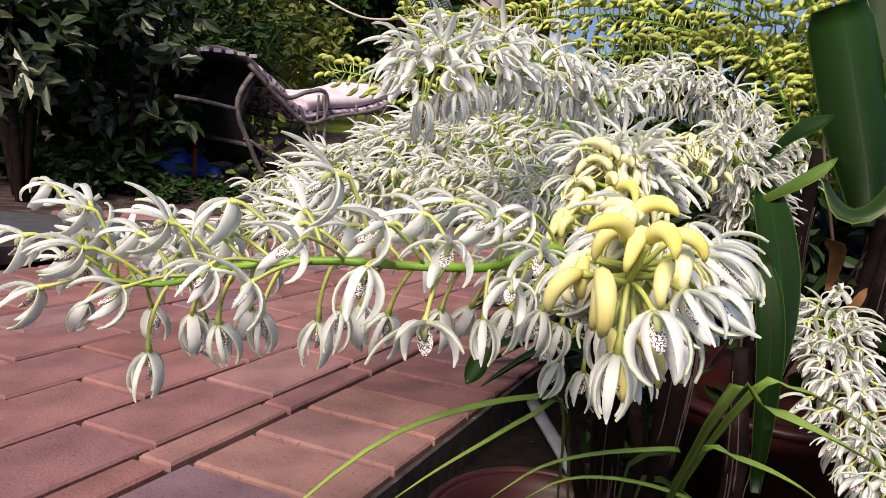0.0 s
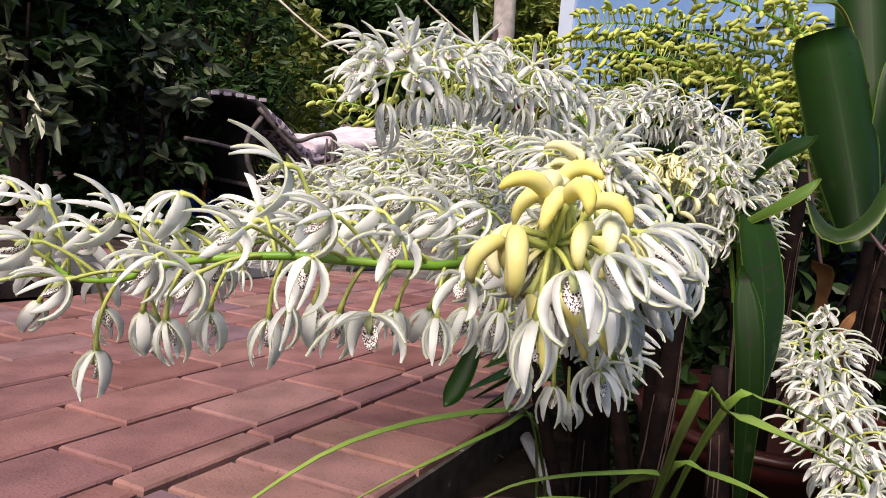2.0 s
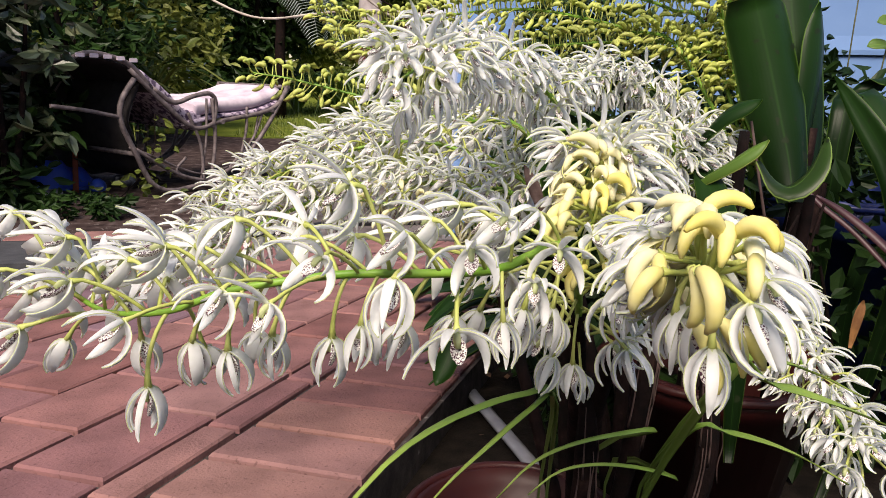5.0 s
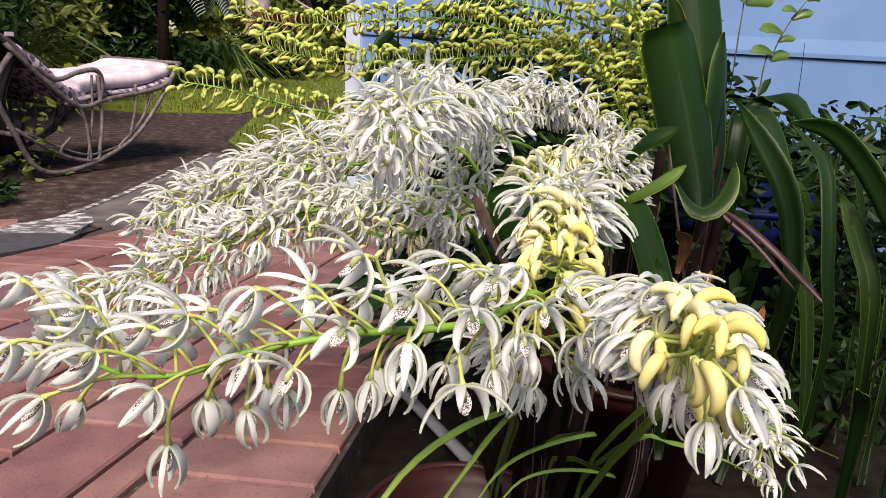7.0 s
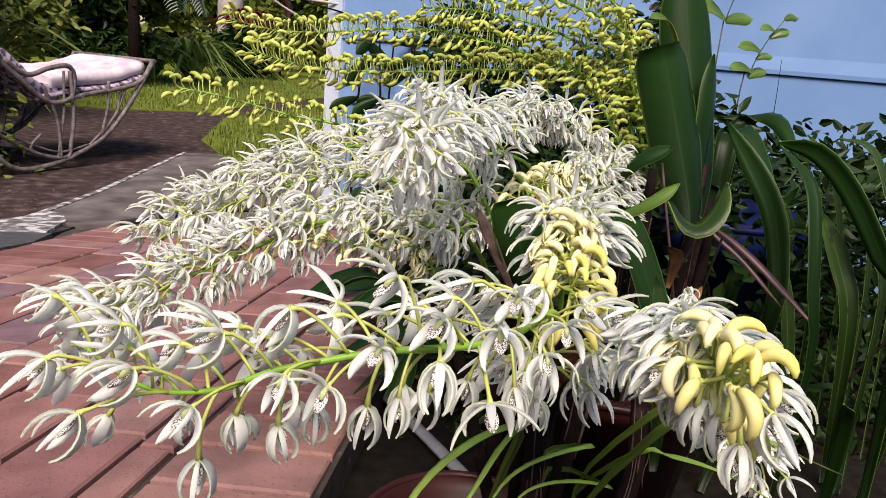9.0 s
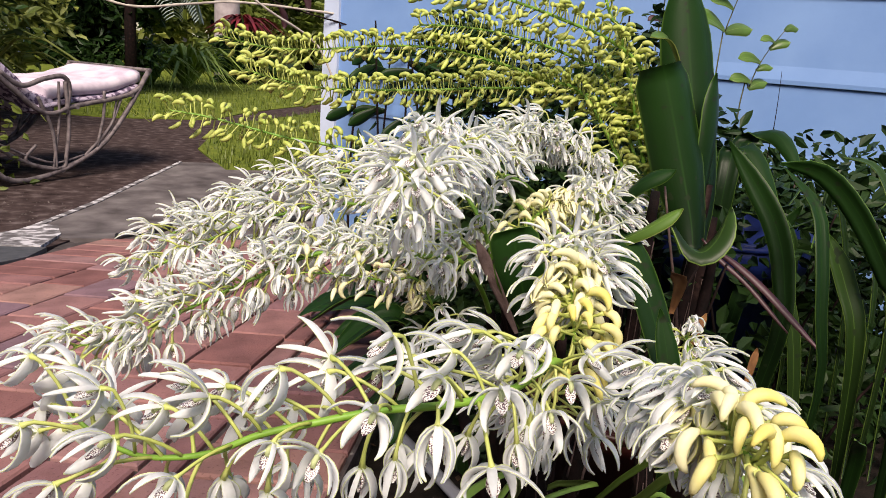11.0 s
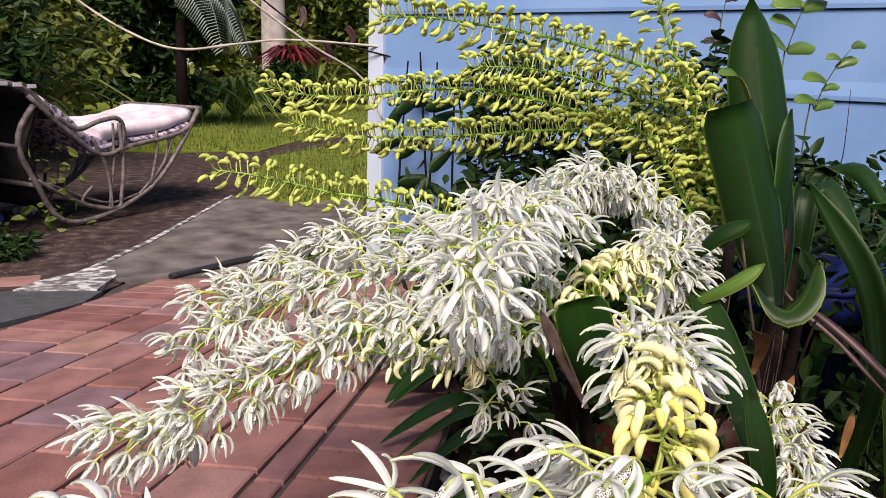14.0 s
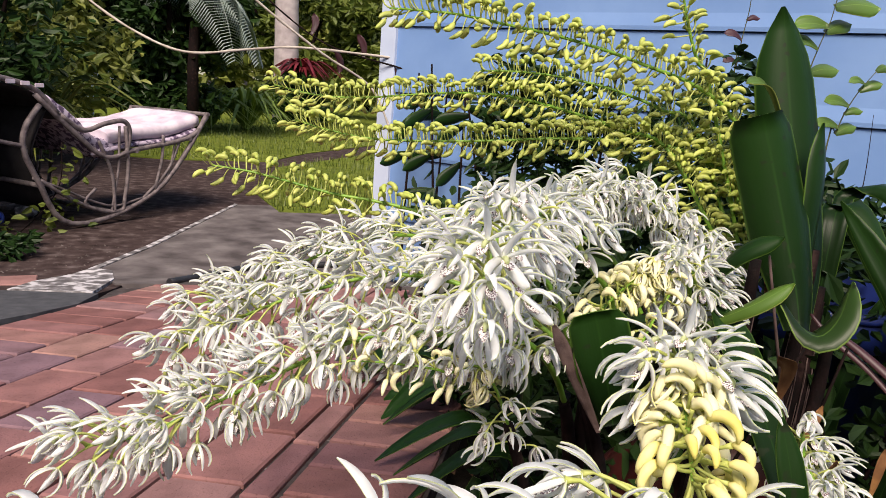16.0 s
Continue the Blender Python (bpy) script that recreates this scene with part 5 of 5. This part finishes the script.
for k, (x, y, a, ln) in enumerate(((-1.62, 3.40, 24, 0.20), (-1.55, 3.24, -12, 0.17), (-1.36, 3.16, 40, 0.15))):
    o = tagged(part("board", box(bmesh.new(), (-ln, -0.03, 0), (ln, 0.03, 0.018), 0, 0.002), BARK), "weathered grey board dropped on the earth", "board", "boards on the earth")
    o.matrix_basis = pose(x, y, -0.004 + 0.002 * k, 0, 0, a)
bm = bmesh.new()
bmesh.ops.create_uvsphere(bm, u_segments=20, v_segments=12, radius=0.035)
for v in bm.verts:
    if v.co.z < -0.02:
        v.co.z = -0.02
ball = tagged(part("plastic_ball", smooth(bm), TARP), "small blue plastic ball on the earth", "ball")
ball.location = (-1.13, 3.36, 0.016)
bm = tube(bmesh.new(), spline([(-0.35, 2.385, 0.024), (-0.27, 2.50, 0.013), (-0.10, 2.64, 0.013), (0.2, 2.70, 0.013), (0.6, 2.78, 0.013)], 24), 0.011, 9)
tagged(part("garden_hose", bm, HOSE), "black garden hose lying on the concrete path", "hose")

r = random.Random(33)
vs, fs = [], []
for _ in range(2600):
    x, y = r.uniform(-1.6, -0.25), r.uniform(2.25, 4.6)
    if x > -0.62 + (y - 2.3) * 0.17:
        continue
    s = r.uniform(0.002, 0.006) * (0.6 + 0.4 * (y < 3))
    b = len(vs)
    vs += [Vector((x + s * math.cos(a) * r.uniform(0.7, 1.2), y + s * math.sin(a) * r.uniform(0.7, 1.2), -0.004)) for a in (0, 1.2, 2.5, 3.7, 5.0)] + [Vector((x, y, -0.004 + s * r.uniform(0.5, 1.0)))]
    fs += [(b + k, b + (k + 1) % 5, b + 5) for k in range(5)]
me = bpy.data.meshes.new("gravel")
me.from_pydata(vs, [], fs)
me.materials.append(STONE)
tagged(new("gravel", me), "scattered grey gravel stones on the bare earth", "gravel", kind="stuff")
r = random.Random(35)
grass_spots = []
for _ in range(16000):
    x, y = r.uniform(-1.0, 2.6), 3.62 + 8.4 * r.random() ** 1.6
    grass_spots.append(Vector((x, y, 0.004)))


def on_lawn(p):
    pts = LAWN_EDGE
    c = False
    for (x1, y1), (x2, y2) in zip(pts, pts[1:] + pts[:1]):
        if (y1 > p.y) != (y2 > p.y) and p.x < (x2 - x1) * (p.y - y1) / (y2 - y1) + x1:
            c = not c
    return c


vs, fs = [], []
for p in grass_spots:
    if not on_lawn(p):
        continue
    a = r.uniform(0, 6.28)
    h = r.uniform(0.025, 0.06)
    d = Vector((math.cos(a), math.sin(a), 0))
    b = len(vs)
    vs += [p - d * 0.004, p + d * 0.004, p + d.cross(Vector((0, 0, 1))) * r.uniform(-0.03, 0.03) + Vector((0, 0, h))]
    fs.append((b, b + 1, b + 2))
me = bpy.data.meshes.new("grass")
me.from_pydata(vs, [], fs)
me.materials.append(HED2)
tagged(new("grass", me), "short green grass blades of the lawn", "grass", kind="stuff")

settle(GARDEN, before_yard)
before_litter = made()
# fallen leaves and chips in the bed
LITTER = mat("leaf litter", [(0.3, (0.02, 0.010, 0.006)), (0.7, (0.09, 0.045, 0.022))], 60, 0.9, 0.3)
r = random.Random(77)
litter = []
for _ in range(170):
    litter.append(Vector((r.uniform(0.0, 0.6), r.uniform(0.45, 1.4), -0.066)))
vs, fs = [], []
for p in litter:
    s = r.uniform(0.004, 0.010)
    a = r.uniform(0, 6.28)
    d, e2 = Vector((math.cos(a), math.sin(a), r.uniform(-0.1, 0.4))) * s, Vector((-math.sin(a), math.cos(a), r.uniform(-0.2, 0.2))) * s * 0.5
    b = len(vs)
    vs += [p, p + d + e2, p + 2 * d, p + d - e2]
    fs.append((b, b + 1, b + 2, b + 3))
me = bpy.data.meshes.new("leaf_litter")
me.from_pydata([v + Vector((0, 0, 0.006)) for v in vs], [], fs)
me.materials.append(LITTER)
tagged(new("leaf_litter", me), "dry brown leaf litter over the dark bed", "leaf litter", kind="stuff")

settle(BED, before_litter)

# ---- brick paving, piece by piece ----
EDGE = 2.02
e1, e2, e3 = paved(-6, EDGE), paved(7, EDGE), paved(-6, -7.8)
outline = [(e1.x, e1.y), (e2.x, e2.y), (0.62, 3.20), (0.40, 3.70), (-0.60, 3.63), (-0.61, 3.25), (-0.675, 3.11), (-0.755, 2.985), (e3.x, e3.y)]
pavement = sheet("pavement", outline, -0.010, JOINT, "red-brown clay brick paving laid in running bond", "paving", 0.06)


def inside(p, poly):
    c = False
    for (x1, y1), (x2, y2) in zip(poly, poly[1:] + poly[:1]):
        if (y1 > p.y) != (y2 > p.y) and p.x < (x2 - x1) * (p.y - y1) / (y2 - y1) + x1:
            c = not c
    return c


def brick_mesh(lx, ly, seed):
    r = random.Random(seed)
    bm = bmesh.new()
    c = 0.0032
    low = [bm.verts.new((sx * lx / 2, sy * ly / 2, -0.045)) for sx, sy in ((-1, -1), (1, -1), (1, 1), (-1, 1))]
    mid = [bm.verts.new((sx * lx / 2 + r.uniform(-1, 1) * 0.001, sy * ly / 2 + r.uniform(-1, 1) * 0.001, -c)) for sx, sy in ((-1, -1), (1, -1), (1, 1), (-1, 1))]
    top = [bm.verts.new((sx * (lx / 2 - c), sy * (ly / 2 - c), r.uniform(-0.0006, 0.0006))) for sx, sy in ((-1, -1), (1, -1), (1, 1), (-1, 1))]
    for a, b in ((low, mid), (mid, top)):
        for k in range(4):
            bm.faces.new((a[k], a[(k + 1) % 4], b[(k + 1) % 4], b[k]))
    bm.faces.new(top)
    bm.faces.new(low[::-1])
    return mesh_of("brick", bm, (PAVER,))


FALL = -math.degrees(math.atan(0.105))
GAP = 0.0085
STRETCH = [brick_mesh(PLEN - GAP, PWID - GAP, k) for k in range(6)]
HALFB = [brick_mesh(PLEN - GAP, PWID * 0.42 - GAP, 20 + k) for k in range(2)]
HEAD = [brick_mesh(PLEN / 2 - GAP, 0.235 - GAP, 30 + k) for k in range(4)]
EDGER = [brick_mesh(PLEN / 2 - GAP, 0.195 - GAP, 40 + k) for k in range(4)]
r = random.Random(50)


def lay(mesh, a, b, turn=0.0):
    p = paved(a, b)
    if not (inside(p, outline) or inside(p + PV * 0.09, outline)) or p.y < 0.2 or p.x < -2.4:
        return
    o = new("brick", mesh)
    o.parent = pavement
    o.matrix_basis = pose(p.x, p.y, p.z + r.uniform(-0.0012, 0.0012), FALL + r.uniform(-0.3, 0.3), r.uniform(-0.3, 0.3), 0) @ pose(0, 0, 0, 0, 0, math.degrees(PAV_A) + r.uniform(-0.4, 0.4))


for row in range(-6, 0):
    for k in range(-9, 13):
        lay(r.choice(STRETCH), k + 0.5 + (0.5 if row % 2 == 0 else 0.0), row + 0.5)
for k in range(-9, 13):
    lay(r.choice(HALFB), k + 0.35, 0.21)
for k in range(-16, 24):
    lay(r.choice(HEAD), k * 0.5 + 0.1, -6.0 - 0.235 / PWID / 2)
for k in range(-16, 24):
    lay(r.choice(EDGER), k * 0.5 + 0.2, 0.44 + 0.195 / PWID / 2)
for row in range(3):
    for k in range(-4, 12):
        lay(r.choice(STRETCH), k + 0.5 * (row % 2), 0.44 + 0.195 / PWID + row + 0.5 + 0.02) if k > 2 else None

for k, (x, y, a) in enumerate(((-0.98, 2.33, 20), (-0.80, 2.40, 14), (-1.16, 2.25, 26))):
    o = tagged(new("brick_paver", STRETCH[k]), "loose orange-brown brick paver bedded in the earth", "brick", "loose pavers")
    p = GARDEN @ Vector((x, y, 0))
    o.matrix_basis = pose(p.x, p.y, floor_z(p.y) + 0.006, 0, 0, a)

before_fence = made()
fence = tagged(new("garden_fence"), "low white painted rail fence behind the shrubs", "fence")
for x in (-3.6, -2.9, -2.2, -1.5):
    bm = box(bmesh.new(), (x - 0.03, 9.95, -0.05), (x + 0.03, 10.01, 0.98), 0, 0.004)
    part("post", bm, WHITEPAINT, fence)
for z in (0.86, 0.5):
    part("rail", box(bmesh.new(), (-3.7, 9.91, z), (-1.4, 9.946, z + 0.09), 0, 0.004), WHITEPAINT, fence)

settle(GARDEN, before_fence)
